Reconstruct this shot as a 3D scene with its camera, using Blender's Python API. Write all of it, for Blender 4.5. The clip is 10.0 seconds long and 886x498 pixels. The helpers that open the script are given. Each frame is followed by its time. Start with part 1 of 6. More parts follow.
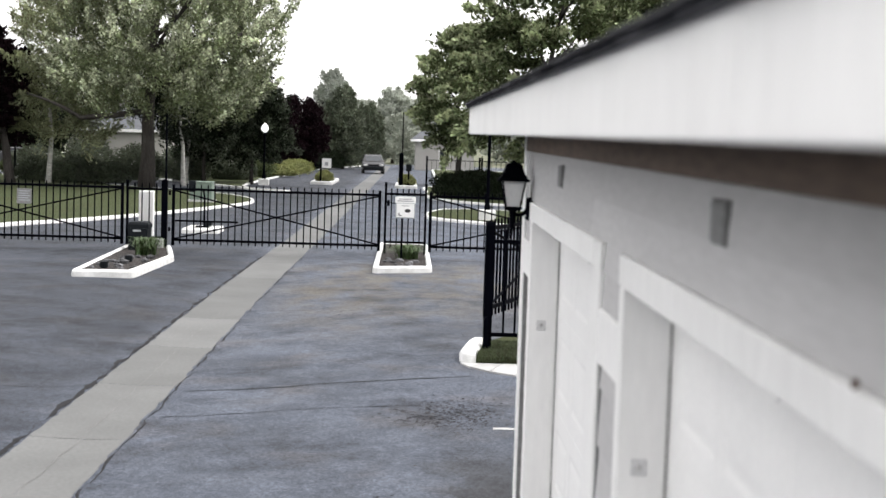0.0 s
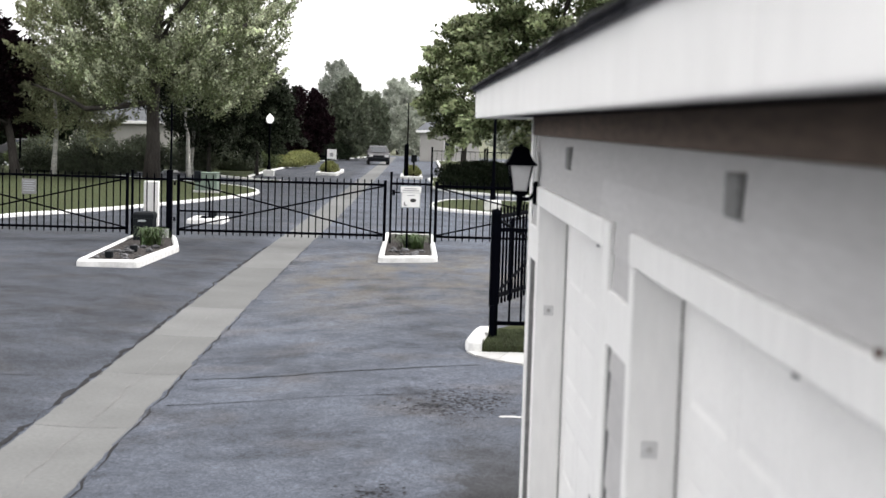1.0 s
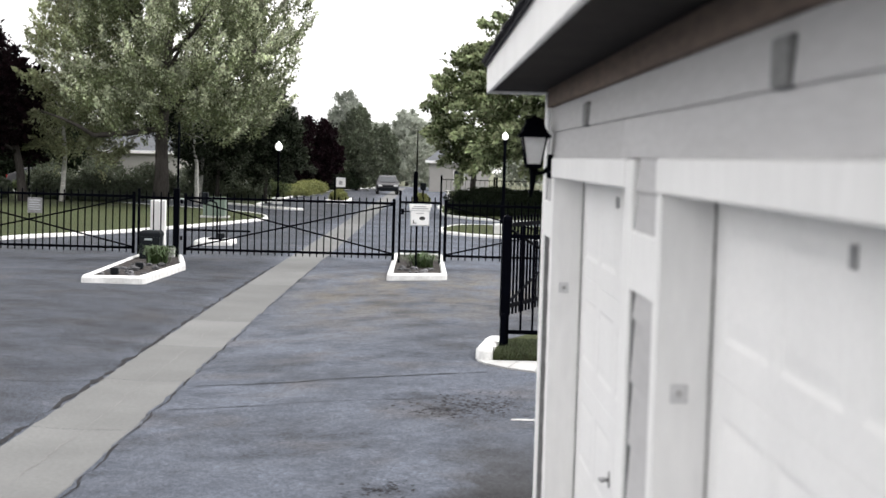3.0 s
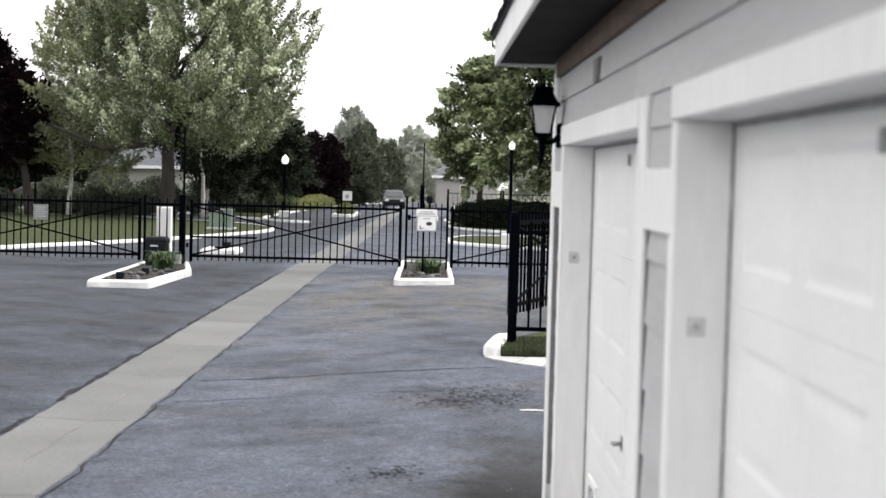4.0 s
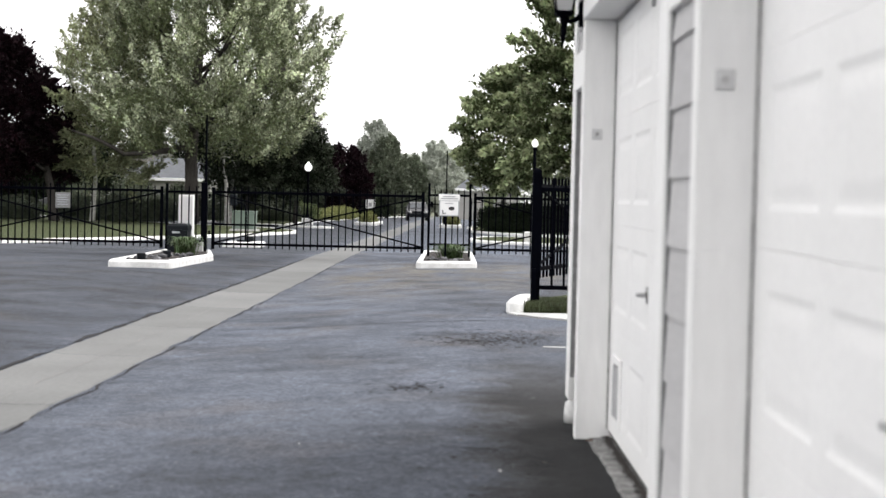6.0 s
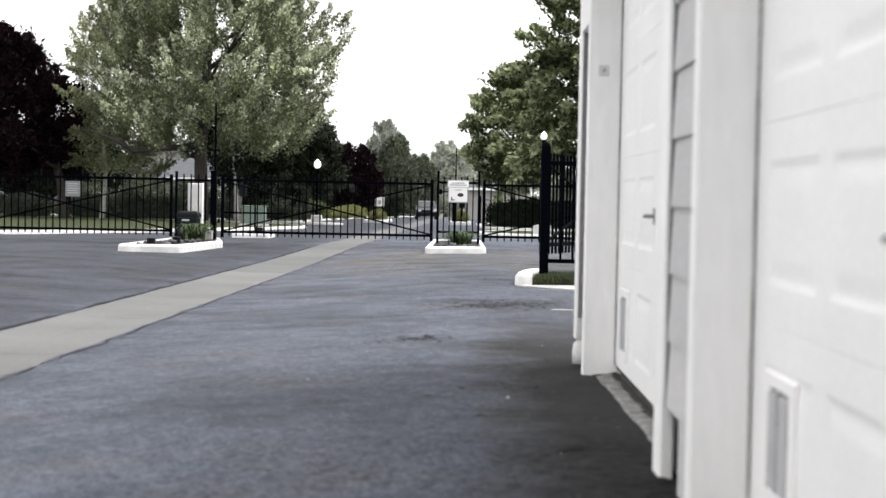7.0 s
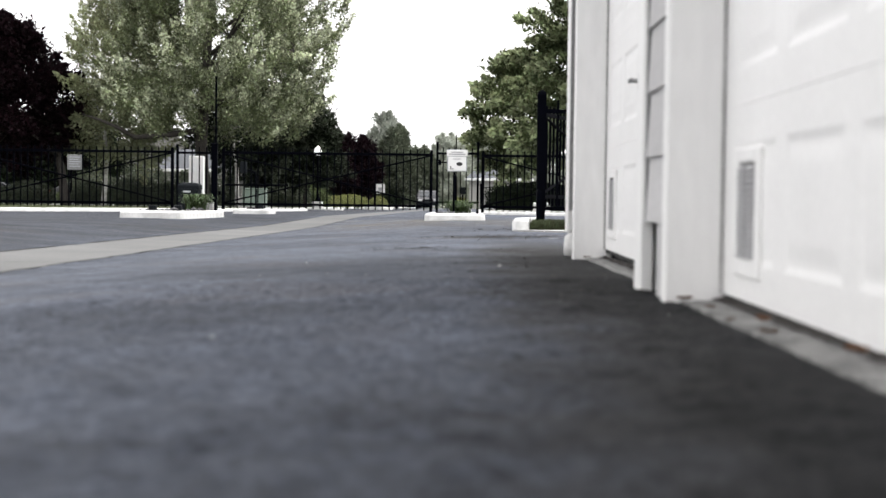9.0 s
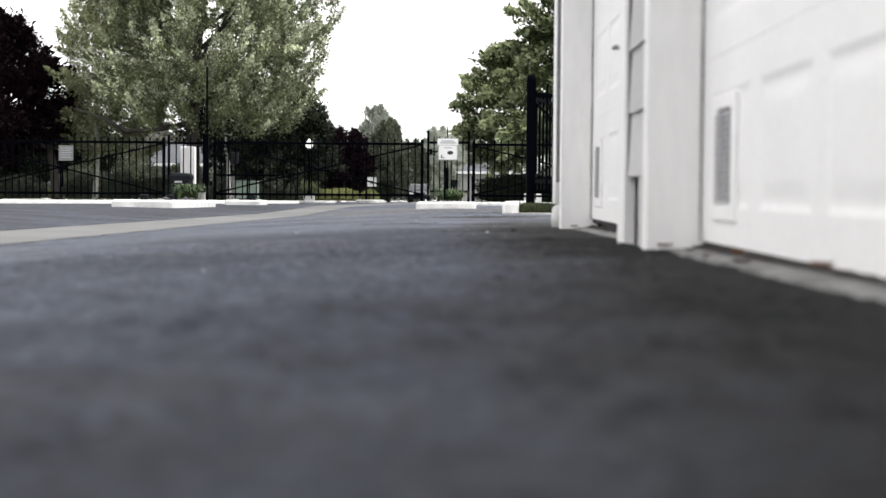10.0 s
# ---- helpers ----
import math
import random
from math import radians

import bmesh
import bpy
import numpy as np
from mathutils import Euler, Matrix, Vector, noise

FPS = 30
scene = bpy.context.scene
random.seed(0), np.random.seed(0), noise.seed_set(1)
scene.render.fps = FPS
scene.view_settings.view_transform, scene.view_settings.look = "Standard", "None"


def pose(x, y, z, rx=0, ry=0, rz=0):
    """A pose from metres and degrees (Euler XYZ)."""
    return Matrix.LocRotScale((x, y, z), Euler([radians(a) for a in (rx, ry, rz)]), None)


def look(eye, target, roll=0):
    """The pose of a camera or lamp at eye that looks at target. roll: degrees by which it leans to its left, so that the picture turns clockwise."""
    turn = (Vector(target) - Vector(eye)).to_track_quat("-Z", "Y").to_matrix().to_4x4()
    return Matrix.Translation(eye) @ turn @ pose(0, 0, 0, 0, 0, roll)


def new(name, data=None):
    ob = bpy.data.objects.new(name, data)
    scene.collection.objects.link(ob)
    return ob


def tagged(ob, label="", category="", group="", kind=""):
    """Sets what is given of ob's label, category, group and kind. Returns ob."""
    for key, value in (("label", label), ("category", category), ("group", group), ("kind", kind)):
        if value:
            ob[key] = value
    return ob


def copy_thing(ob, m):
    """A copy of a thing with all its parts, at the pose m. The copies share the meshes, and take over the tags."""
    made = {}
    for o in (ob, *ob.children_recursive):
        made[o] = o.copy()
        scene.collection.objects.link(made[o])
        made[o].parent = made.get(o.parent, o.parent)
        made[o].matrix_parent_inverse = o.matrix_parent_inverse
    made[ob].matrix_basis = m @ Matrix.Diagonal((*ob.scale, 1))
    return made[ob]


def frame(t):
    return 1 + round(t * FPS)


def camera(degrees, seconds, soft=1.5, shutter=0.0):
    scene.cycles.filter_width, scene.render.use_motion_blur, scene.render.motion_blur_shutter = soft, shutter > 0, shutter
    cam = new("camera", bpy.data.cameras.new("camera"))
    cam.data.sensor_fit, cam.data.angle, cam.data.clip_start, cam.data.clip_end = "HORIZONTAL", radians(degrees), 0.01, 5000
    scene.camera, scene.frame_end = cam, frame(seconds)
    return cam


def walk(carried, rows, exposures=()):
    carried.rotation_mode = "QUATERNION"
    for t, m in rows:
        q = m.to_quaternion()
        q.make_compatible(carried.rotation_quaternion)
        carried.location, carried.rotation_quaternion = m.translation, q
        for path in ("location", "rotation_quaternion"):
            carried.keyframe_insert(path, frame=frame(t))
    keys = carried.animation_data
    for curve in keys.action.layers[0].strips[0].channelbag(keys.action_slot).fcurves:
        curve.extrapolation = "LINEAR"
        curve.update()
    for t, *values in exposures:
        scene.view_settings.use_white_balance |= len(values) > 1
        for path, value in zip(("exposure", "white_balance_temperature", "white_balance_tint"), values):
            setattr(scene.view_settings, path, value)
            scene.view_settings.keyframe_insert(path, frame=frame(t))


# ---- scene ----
cam = camera(34.3, 10.0)
PATH = [
    (0, (-0.704, -4.67, 2.563), (-0.651, -2.676, 2.417), 1.8),
    (0.5, (-0.706, -4.657, 2.558), (-0.656, -2.664, 2.403), 1.7),
    (1, (-0.707, -4.602, 2.519), (-0.661, -2.609, 2.361), 1.7),
    (1.5, (-0.702, -4.519, 2.462), (-0.66, -2.525, 2.31), 1.7),
    (2, (-0.701, -4.433, 2.383), (-0.663, -2.438, 2.243), 1.7),
    (2.5, (-0.696, -4.334, 2.283), (-0.661, -2.338, 2.157), 1.7),
    (4, (-0.694, -4.152, 1.915), (-0.672, -2.154, 1.828), 1.5),
    (4.5, (-0.681, -4.074, 1.75), (-0.668, -2.076, 1.671), 1.5),
    (5, (-0.676, -4.027, 1.567), (-0.672, -2.028, 1.496), 1.3),
    (5.5, (-0.667, -3.992, 1.367), (-0.671, -1.993, 1.303), 1.3),
    (7, (-0.639, -4.024, 0.836), (-0.664, -2.025, 0.781), 1.1),
    (7.5, (-0.638, -4.092, 0.68), (-0.668, -2.093, 0.624), 1.0),
    (8, (-0.617, -4.114, 0.516), (-0.651, -2.115, 0.461), 0.9),
    (8.5, (-0.602, -4.179, 0.383), (-0.634, -2.18, 0.325), 0.7),
    (9, (-0.588, -4.254, 0.272), (-0.615, -2.255, 0.212), 0.7),
    (9.5, (-0.577, -4.312, 0.193), (-0.598, -2.313, 0.13), 0.6),
    (10, (-0.568, -4.362, 0.143), (-0.584, -2.363, 0.076), 0.4),
]
walk(cam, [(t, look(eye, target, roll)) for t, eye, target, roll in PATH])
cam.data.dof.use_dof = True
cam.data.dof.focus_distance = 26.0
cam.data.dof.aperture_fstop = 3.3

# ---- sky and sun: bright overcast ----
SUN_ELEV, SUN_AZ = radians(60), radians(78)
world = bpy.data.worlds.new("overcast_sky")
scene.world = world
world.use_nodes = True
wn, wl = world.node_tree.nodes, world.node_tree.links
wn.clear()
sky = wn.new("ShaderNodeTexSky")
sky.sky_type = "NISHITA"
sky.sun_disc = False
sky.sun_elevation, sky.sun_rotation = SUN_ELEV, SUN_AZ
sky.air_density, sky.dust_density, sky.ozone_density = 1.0, 4.0, 1.0
grey = wn.new("ShaderNodeHueSaturation")
grey.inputs["Saturation"].default_value = 0.16
bg = wn.new("ShaderNodeBackground")
bg.inputs["Strength"].default_value = 0.15
wout = wn.new("ShaderNodeOutputWorld")
cloud = wn.new("ShaderNodeMix")
cloud.data_type = "RGBA"
cloud.inputs["Factor"].default_value = 0.82
cloud.inputs["B"].default_value = (6.48, 6.38, 6.42, 1)
wl.new(sky.outputs[0], grey.inputs["Color"])
wl.new(grey.outputs[0], cloud.inputs["A"])
wl.new(cloud.outputs["Result"], bg.inputs["Color"])
wl.new(bg.outputs[0], wout.inputs["Surface"])
sun = new("sun", bpy.data.lights.new("sun", "SUN"))
sun.data.energy, sun.data.angle, sun.data.color = 1.5, radians(40), (1.0, 0.97, 0.93)
sun_dir = Vector((math.sin(SUN_AZ) * math.cos(SUN_ELEV), math.cos(SUN_AZ) * math.cos(SUN_ELEV), math.sin(SUN_ELEV)))
sun.matrix_basis = look(sun_dir * 60, (0, 0, 0))
scene.view_settings.exposure = 1.15


# ---- materials ----
def material(name, color, rough=0.7, metal=0.0, var=0.25, scale=6.0, fine=60.0, bump=0.15, depth=0.01,
             color2=None, random_by="", hue=0.0, stretch=(1, 1, 1), trans=0.0, emit=0.0):
    """Principled surface with variation at two scales, relief and, if asked, a shift from piece to piece."""
    m = bpy.data.materials.new(name)
    m.use_nodes = True
    n, l = m.node_tree.nodes, m.node_tree.links
    p = n["Principled BSDF"]
    tc = n.new("ShaderNodeTexCoord")
    mp = n.new("ShaderNodeMapping")
    mp.inputs["Scale"].default_value = stretch
    geo = n.new("ShaderNodeNewGeometry")
    l.new(geo.outputs["Position"], mp.inputs["Vector"])
    big, small = n.new("ShaderNodeTexNoise"), n.new("ShaderNodeTexNoise")
    big.inputs["Scale"].default_value, big.inputs["Detail"].default_value = scale, 5
    small.inputs["Scale"].default_value, small.inputs["Detail"].default_value = fine, 3
    l.new(mp.outputs[0], big.inputs["Vector"])
    l.new(mp.outputs[0], small.inputs["Vector"])
    mixn = n.new("ShaderNodeMix")
    mixn.data_type = "RGBA"
    c2 = color2 or tuple(c * (1 - var) for c in color)
    mixn.inputs["A"].default_value = (*c2, 1)
    mixn.inputs["B"].default_value = (*[min(1, c * (1 + var * 0.4)) for c in color], 1)
    ramp = n.new("ShaderNodeMapRange")
    ramp.inputs["From Min"].default_value, ramp.inputs["From Max"].default_value = 0.3, 0.7
    l.new(big.outputs["Fac"], ramp.inputs["Value"])
    l.new(ramp.outputs[0], mixn.inputs["Factor"])
    hs = n.new("ShaderNodeHueSaturation")
    l.new(mixn.outputs["Result"], hs.inputs["Color"])
    val = n.new("ShaderNodeMapRange")
    val.inputs["To Min"].default_value, val.inputs["To Max"].default_value = 1 - var * 0.8, 1 + var * 0.8
    val.inputs["From Min"].default_value, val.inputs["From Max"].default_value = 0.25, 0.75
    l.new(small.outputs["Fac"], val.inputs["Value"])
    if random_by:
        src = geo.outputs["Random Per Island"] if random_by == "island" else n.new("ShaderNodeObjectInfo").outputs["Random"]
        rr = n.new("ShaderNodeMapRange")
        rr.inputs["To Min"].default_value, rr.inputs["To Max"].default_value = 1 - var, 1 + var
        l.new(src, rr.inputs["Value"])
        mul = n.new("ShaderNodeMath")
        mul.operation = "MULTIPLY"
        l.new(rr.outputs[0], mul.inputs[0])
        l.new(val.outputs[0], mul.inputs[1])
        l.new(mul.outputs[0], hs.inputs["Value"])
        if hue:
            hr = n.new("ShaderNodeMapRange")
            hr.inputs["To Min"].default_value, hr.inputs["To Max"].default_value = 0.5 - hue, 0.5 + hue
            l.new(src, hr.inputs["Value"])
            l.new(hr.outputs[0], hs.inputs["Hue"])
    else:
        l.new(val.outputs[0], hs.inputs["Value"])
    l.new(hs.outputs[0], p.inputs["Base Color"])
    p.inputs["Roughness"].default_value, p.inputs["Metallic"].default_value = rough, metal
    if bump:
        b = n.new("ShaderNodeBump")
        b.inputs["Strength"].default_value, b.inputs["Distance"].default_value = bump, depth
        l.new(small.outputs["Fac"], b.inputs["Height"])
        l.new(b.outputs[0], p.inputs["Normal"])
    if emit:
        l.new(hs.outputs[0], p.inputs["Emission Color"])
        p.inputs["Emission Strength"].default_value = emit
    if trans:
        tr = n.new("ShaderNodeBsdfTranslucent")
        ms = n.new("ShaderNodeMixShader")
        ms.inputs[0].default_value = trans
        l.new(hs.outputs[0], tr.inputs["Color"])
        l.new(p.outputs[0], ms.inputs[1])
        l.new(tr.outputs[0], ms.inputs[2])
        l.new(ms.outputs[0], n["Material Output"].inputs["Surface"])
    return m


def asphalt_material():
    """Sealed grey asphalt: aggregate grain, cloudy wear, dark patches, a few pale scuffs and shade painted in by the
    doors.
    """
    m = bpy.data.materials.new("asphalt")
    m.use_nodes = True
    n, l = m.node_tree.nodes, m.node_tree.links
    p = n["Principled BSDF"]
    geo = n.new("ShaderNodeNewGeometry")

    def tex(scale, detail, rough=0.55, stretch=(1, 1, 1)):
        mp = n.new("ShaderNodeMapping")
        mp.inputs["Scale"].default_value = stretch
        l.new(geo.outputs["Position"], mp.inputs["Vector"])
        t = n.new("ShaderNodeTexNoise")
        t.inputs["Scale"].default_value, t.inputs["Detail"].default_value, t.inputs["Roughness"].default_value = scale, detail, rough
        l.new(mp.outputs[0], t.inputs["Vector"])
        return t.outputs["Fac"]

    def rng(src, a, b, c, d):
        r = n.new("ShaderNodeMapRange")
        for k, v in zip(("From Min", "From Max", "To Min", "To Max"), (a, b, c, d)):
            r.inputs[k].default_value = v
        l.new(src, r.inputs["Value"])
        return r.outputs[0]

    def mul(a, b):
        k = n.new("ShaderNodeMath")
        k.operation = "MULTIPLY"
        l.new(a, k.inputs[0])
        l.new(b, k.inputs[1])
        return k.outputs[0]

    cloud = rng(tex(0.28, 4), 0.3, 0.7, 0.82, 1.24)
    stain = rng(tex(0.62, 10, 0.72), 0.36, 0.50, 0.56, 1.07)
    streak = rng(tex(4.5, 7, 0.72, (0.8, 1, 1)), 0.34, 0.52, 0.86, 1.03)
    grain = rng(tex(160, 3, 0.7), 0.3, 0.7, 0.80, 1.20)
    gravel = n.new("ShaderNodeTexVoronoi")
    gravel.inputs["Scale"].default_value = 95
    l.new(geo.outputs["Position"], gravel.inputs["Vector"])
    stone = rng(gravel.outputs["Distance"], 0.0, 0.6, 1.12, 0.88)
    patchy = rng(tex(22, 6, 0.78), 0.3, 0.7, 0.72, 1.27)
    blotch = rng(tex(5.5, 6, 0.7, (1, 0.8, 1)), 0.3, 0.7, 0.84, 1.15)
    # single stones of the aggregate, some pale, some dark
    cells = n.new("ShaderNodeTexVoronoi")
    cells.inputs["Scale"].default_value = 60
    l.new(geo.outputs["Position"], cells.inputs["Vector"])
    tone = n.new("ShaderNodeSeparateColor")
    l.new(cells.outputs["Color"], tone.inputs[0])
    pebble = rng(tone.outputs[0], 0.0, 1.0, 0.60, 1.42)
    # uneven stains before the garage doors, with the wall's shade painted in
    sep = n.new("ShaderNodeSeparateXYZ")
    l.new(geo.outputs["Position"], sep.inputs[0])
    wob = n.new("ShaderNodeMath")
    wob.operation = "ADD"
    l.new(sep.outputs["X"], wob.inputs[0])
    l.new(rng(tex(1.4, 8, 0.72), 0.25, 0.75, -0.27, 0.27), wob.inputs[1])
    stain_shade = rng(wob.outputs[0], -0.64, -0.22, 1.08, 0.12)
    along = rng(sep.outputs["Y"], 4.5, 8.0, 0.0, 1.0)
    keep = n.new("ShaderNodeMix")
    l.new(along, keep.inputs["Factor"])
    l.new(stain_shade, keep.inputs["A"])
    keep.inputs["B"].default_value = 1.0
    # darker asphalt on the far side of the gutter
    far_side = rng(wob.outputs[0], -4.3, -3.7, 0.56, 1.08)
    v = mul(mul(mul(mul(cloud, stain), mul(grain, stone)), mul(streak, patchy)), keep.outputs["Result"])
    # slightly paler towards the gates
    gate_tone = rng(sep.outputs["Y"], 0.5, 7.5, 1.02, 1.07)
    soak = rng(tex(0.95, 5, 0.6, (1, 0.7, 1)), 0.36, 0.56, 0.74, 1.05)
    v = mul(mul(mul(mul(v, soak), far_side), mul(blotch, pebble)), gate_tone)
    hs = n.new("ShaderNodeHueSaturation")
    mixc = n.new("ShaderNodeMix")
    mixc.data_type = "RGBA"
    mixc.inputs["A"].default_value = (0.060, 0.068, 0.087, 1)
    mixc.inputs["B"].default_value = (0.064, 0.064, 0.072, 1)
    l.new(rng(tex(0.8, 4), 0.52, 0.72, 0, 1), mixc.inputs["Factor"])
    # tan dust worn in by turning wheels before the gates, and a neutral tone over the stained, shade-painted strip by
    # the doors
    dust = n.new("ShaderNodeMix")
    dust.data_type = "RGBA"
    dust.inputs["B"].default_value = (0.090, 0.080, 0.066, 1)
    l.new(mixc.outputs["Result"], dust.inputs["A"])
    worn = mul(mul(rng(sep.outputs["Y"], 13.0, 19.5, 0, 1), rng(sep.outputs["Y"], 27.0, 24.0, 0, 1)), mul(rng(sep.outputs["X"], -3.3, -2.3, 0, 1), rng(tex(1.1, 7, 0.7, (1, 0.5, 1)), 0.40, 0.62, 0, 0.85)))
    l.new(worn, dust.inputs["Factor"])
    stain_shade_tone = n.new("ShaderNodeMix")
    stain_shade_tone.data_type = "RGBA"
    stain_shade_tone.inputs["B"].default_value = (0.059, 0.061, 0.068, 1)
    l.new(dust.outputs["Result"], stain_shade_tone.inputs["A"])
    l.new(rng(keep.outputs["Result"], 0.9, 0.35, 0, 1), stain_shade_tone.inputs["Factor"])
    l.new(stain_shade_tone.outputs["Result"], hs.inputs["Color"])
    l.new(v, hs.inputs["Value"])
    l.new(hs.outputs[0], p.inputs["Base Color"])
    l.new(rng(tex(1.3, 5), 0.3, 0.7, 0.78, 0.95), p.inputs["Roughness"])
    p.inputs["Specular IOR Level"].default_value = 0.22
    b = n.new("ShaderNodeBump")
    b.inputs["Strength"].default_value, b.inputs["Distance"].default_value = 0.7, 0.008
    l.new(mul(mul(grain, stone), pebble), b.inputs["Height"])
    l.new(b.outputs[0], p.inputs["Normal"])
    return m


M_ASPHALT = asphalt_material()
M_CONCRETE = material("gutter_concrete", (0.098, 0.099, 0.098), 0.85, var=0.16, scale=1.1, fine=26, bump=0.3, depth=0.006, random_by="object")
M_KERB = material("white_kerb_paint", (0.68, 0.68, 0.67), 0.65, var=0.14, scale=3.5, fine=30, bump=0.4, depth=0.012, color2=(0.46, 0.46, 0.45))
M_PAVER = material("pale_paver", (0.36, 0.36, 0.355), 0.85, var=0.15, scale=5, fine=50, bump=0.3, random_by="object")
M_PLATE = material("pale_metal_plate", (0.60, 0.60, 0.60), 0.6, var=0.1)
M_RUST = material("rusty_steel", (0.09, 0.045, 0.03), 0.8, var=0.3)
M_LITTER = material("dry_brown_litter", (0.045, 0.035, 0.028), 0.9, var=0.4, random_by="island", bump=0)
M_HAIRLINE = material("pale_hairline", (0.150, 0.150, 0.146), 0.9, var=0.2)
M_SILL = material("worn_sill_concrete", (0.20, 0.198, 0.192), 0.9, var=0.6, scale=9, fine=55, bump=0.6, depth=0.01)
M_FOOTSTRIP = material("dark_foot_strip", (0.022, 0.017, 0.014), 0.95, var=0.6, scale=14, fine=80, bump=0.8, depth=0.006)
M_TAR = material("tar_crack", (0.016, 0.016, 0.018), 0.75, var=0.3, scale=8)
M_WHITE = material("white_trim_paint", (0.83, 0.825, 0.815), 0.55, var=0.05, scale=2.5, fine=25, bump=0.10, depth=0.004, stretch=(1, 1, 0.25))
M_DOOR = material("white_door_paint", (0.84, 0.835, 0.825), 0.45, var=0.04, scale=2.0, fine=40, bump=0.06, depth=0.003)
M_SIDING = material("pale_grey_siding", (0.475, 0.47, 0.47), 0.7, var=0.08, scale=3, fine=45, bump=0.2, depth=0.004, stretch=(1, 0.15, 1), random_by="object")
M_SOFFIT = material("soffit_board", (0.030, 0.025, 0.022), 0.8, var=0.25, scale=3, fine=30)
M_EAVESHADE = material("eave_shade_brown", (0.165, 0.115, 0.085), 0.8, var=0.3, scale=3, fine=40, bump=0.2, depth=0.003, stretch=(1, 0.15, 1))
M_SHINGLE = material("dark_shingle", (0.055, 0.055, 0.06), 0.95, var=0.4, scale=8, fine=90, bump=0.6, random_by="object")
M_FOUND = material("foundation_dark", (0.05, 0.05, 0.055), 0.9, var=0.3)
M_BLACK = material("black_powder_coat", (0.0005, 0.0008, 0.0024), 0.8, var=0.3, scale=6, fine=70, bump=0.1)
M_BLACKPLASTIC = material("black_plastic", (0.008, 0.010, 0.012), 0.55, var=0.2)
M_GREYVENT = material("grey_plastic_vent", (0.20, 0.20, 0.20), 0.7, var=0.25, scale=25, fine=120)
M_SLAT = material("grey_louvre", (0.36, 0.36, 0.365), 0.6, var=0.15)
M_STRIP = material("dark_weather_strip", (0.44, 0.435, 0.43), 0.8, var=0.3, scale=8)
M_STEEL = material("dull_steel", (0.36, 0.36, 0.36), 0.4, metal=0.8, var=0.2)
M_FROST = material("frosted_lantern_glass", (0.62, 0.62, 0.62), 0.35, var=0.05, scale=8)
M_GLOBE = material("white_globe", (0.85, 0.85, 0.84), 0.3, var=0.03, emit=0.6)
M_SIGN = material("white_sign_face", (0.78, 0.78, 0.77), 0.5, var=0.05)
M_SIGNGREY = material("grey_sign_face", (0.36, 0.38, 0.39), 0.5, var=0.08)
M_INKGREY = material("grey_print", (0.33, 0.33, 0.34), 0.6, var=0.1)
M_INKBLACK = material("black_print", (0.02, 0.02, 0.02), 0.6, var=0.1)
M_GRASS = material("lawn_turf", (0.038, 0.049, 0.024), 0.95, var=0.55, scale=0.9, fine=45, bump=0.9, depth=0.04, color2=(0.050, 0.054, 0.026))
M_BLADE = material("grass_blade", (0.050, 0.062, 0.026), 0.85, var=0.4, random_by="island", hue=0.03, trans=0.25, bump=0)
M_MULCH = material("dark_bark_mulch", (0.055, 0.050, 0.048), 0.95, var=0.5, scale=14, fine=60, bump=1.0, depth=0.03)
M_ROCK = material("grey_rock", (0.085, 0.085, 0.09), 0.9, var=0.7, scale=12, fine=70, bump=0.5, random_by="object")
M_GROUND = material("dry_ground", (0.10, 0.105, 0.06), 0.95, var=0.35, scale=0.3, fine=6, bump=0.4, depth=0.05)
M_LEAFMAPLE = material("lit_silver_maple_leaf", (0.500, 0.535, 0.375), 0.75, var=0.6, scale=0.5, fine=3, bump=0, random_by="island", hue=0.018, trans=0.22)
M_LEAFBIRCH = material("birch_leaf", (0.300, 0.322, 0.185), 0.75, var=0.5, scale=0.5, fine=3, bump=0, random_by="island", hue=0.018, trans=0.32)
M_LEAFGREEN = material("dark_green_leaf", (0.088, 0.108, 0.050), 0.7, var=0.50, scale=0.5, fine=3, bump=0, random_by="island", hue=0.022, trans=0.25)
# grey-green kept pale to put distance haze into the leaf colour
M_LEAFFAR = material("hazed_far_leaf", (0.290, 0.312, 0.268), 0.85, var=0.18, scale=0.2, fine=2, bump=0, random_by="island", hue=0.015, trans=0.3)
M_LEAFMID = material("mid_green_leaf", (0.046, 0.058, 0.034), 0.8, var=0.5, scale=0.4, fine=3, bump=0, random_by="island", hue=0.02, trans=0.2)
# inner leaves carry painted shade; the maple and green tip leaves carry light
M_LEAFMAPLEDEEP = material("shaded_maple_leaf", (0.172, 0.200, 0.102), 0.75, var=0.5, scale=0.5, fine=3, bump=0, random_by="island", hue=0.018, trans=0.22)
M_LEAFGREENTIP = material("lit_green_leaf", (0.320, 0.365, 0.200), 0.7, var=0.45, scale=0.5, fine=3, bump=0, random_by="island", hue=0.02, trans=0.25)
# haze at the end of the road, painted into this leaf
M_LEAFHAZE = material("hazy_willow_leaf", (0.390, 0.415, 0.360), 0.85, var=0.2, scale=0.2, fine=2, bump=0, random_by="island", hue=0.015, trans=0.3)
M_LEAFVERGE = material("muted_verge_leaf", (0.080, 0.095, 0.060), 0.8, var=0.45, scale=0.4, fine=3, bump=0, random_by="island", hue=0.02, trans=0.2)
M_LEAFBROWN = material("dry_orange_brown_leaf", (0.20, 0.095, 0.045), 0.8, var=0.3, random_by="object", bump=0)
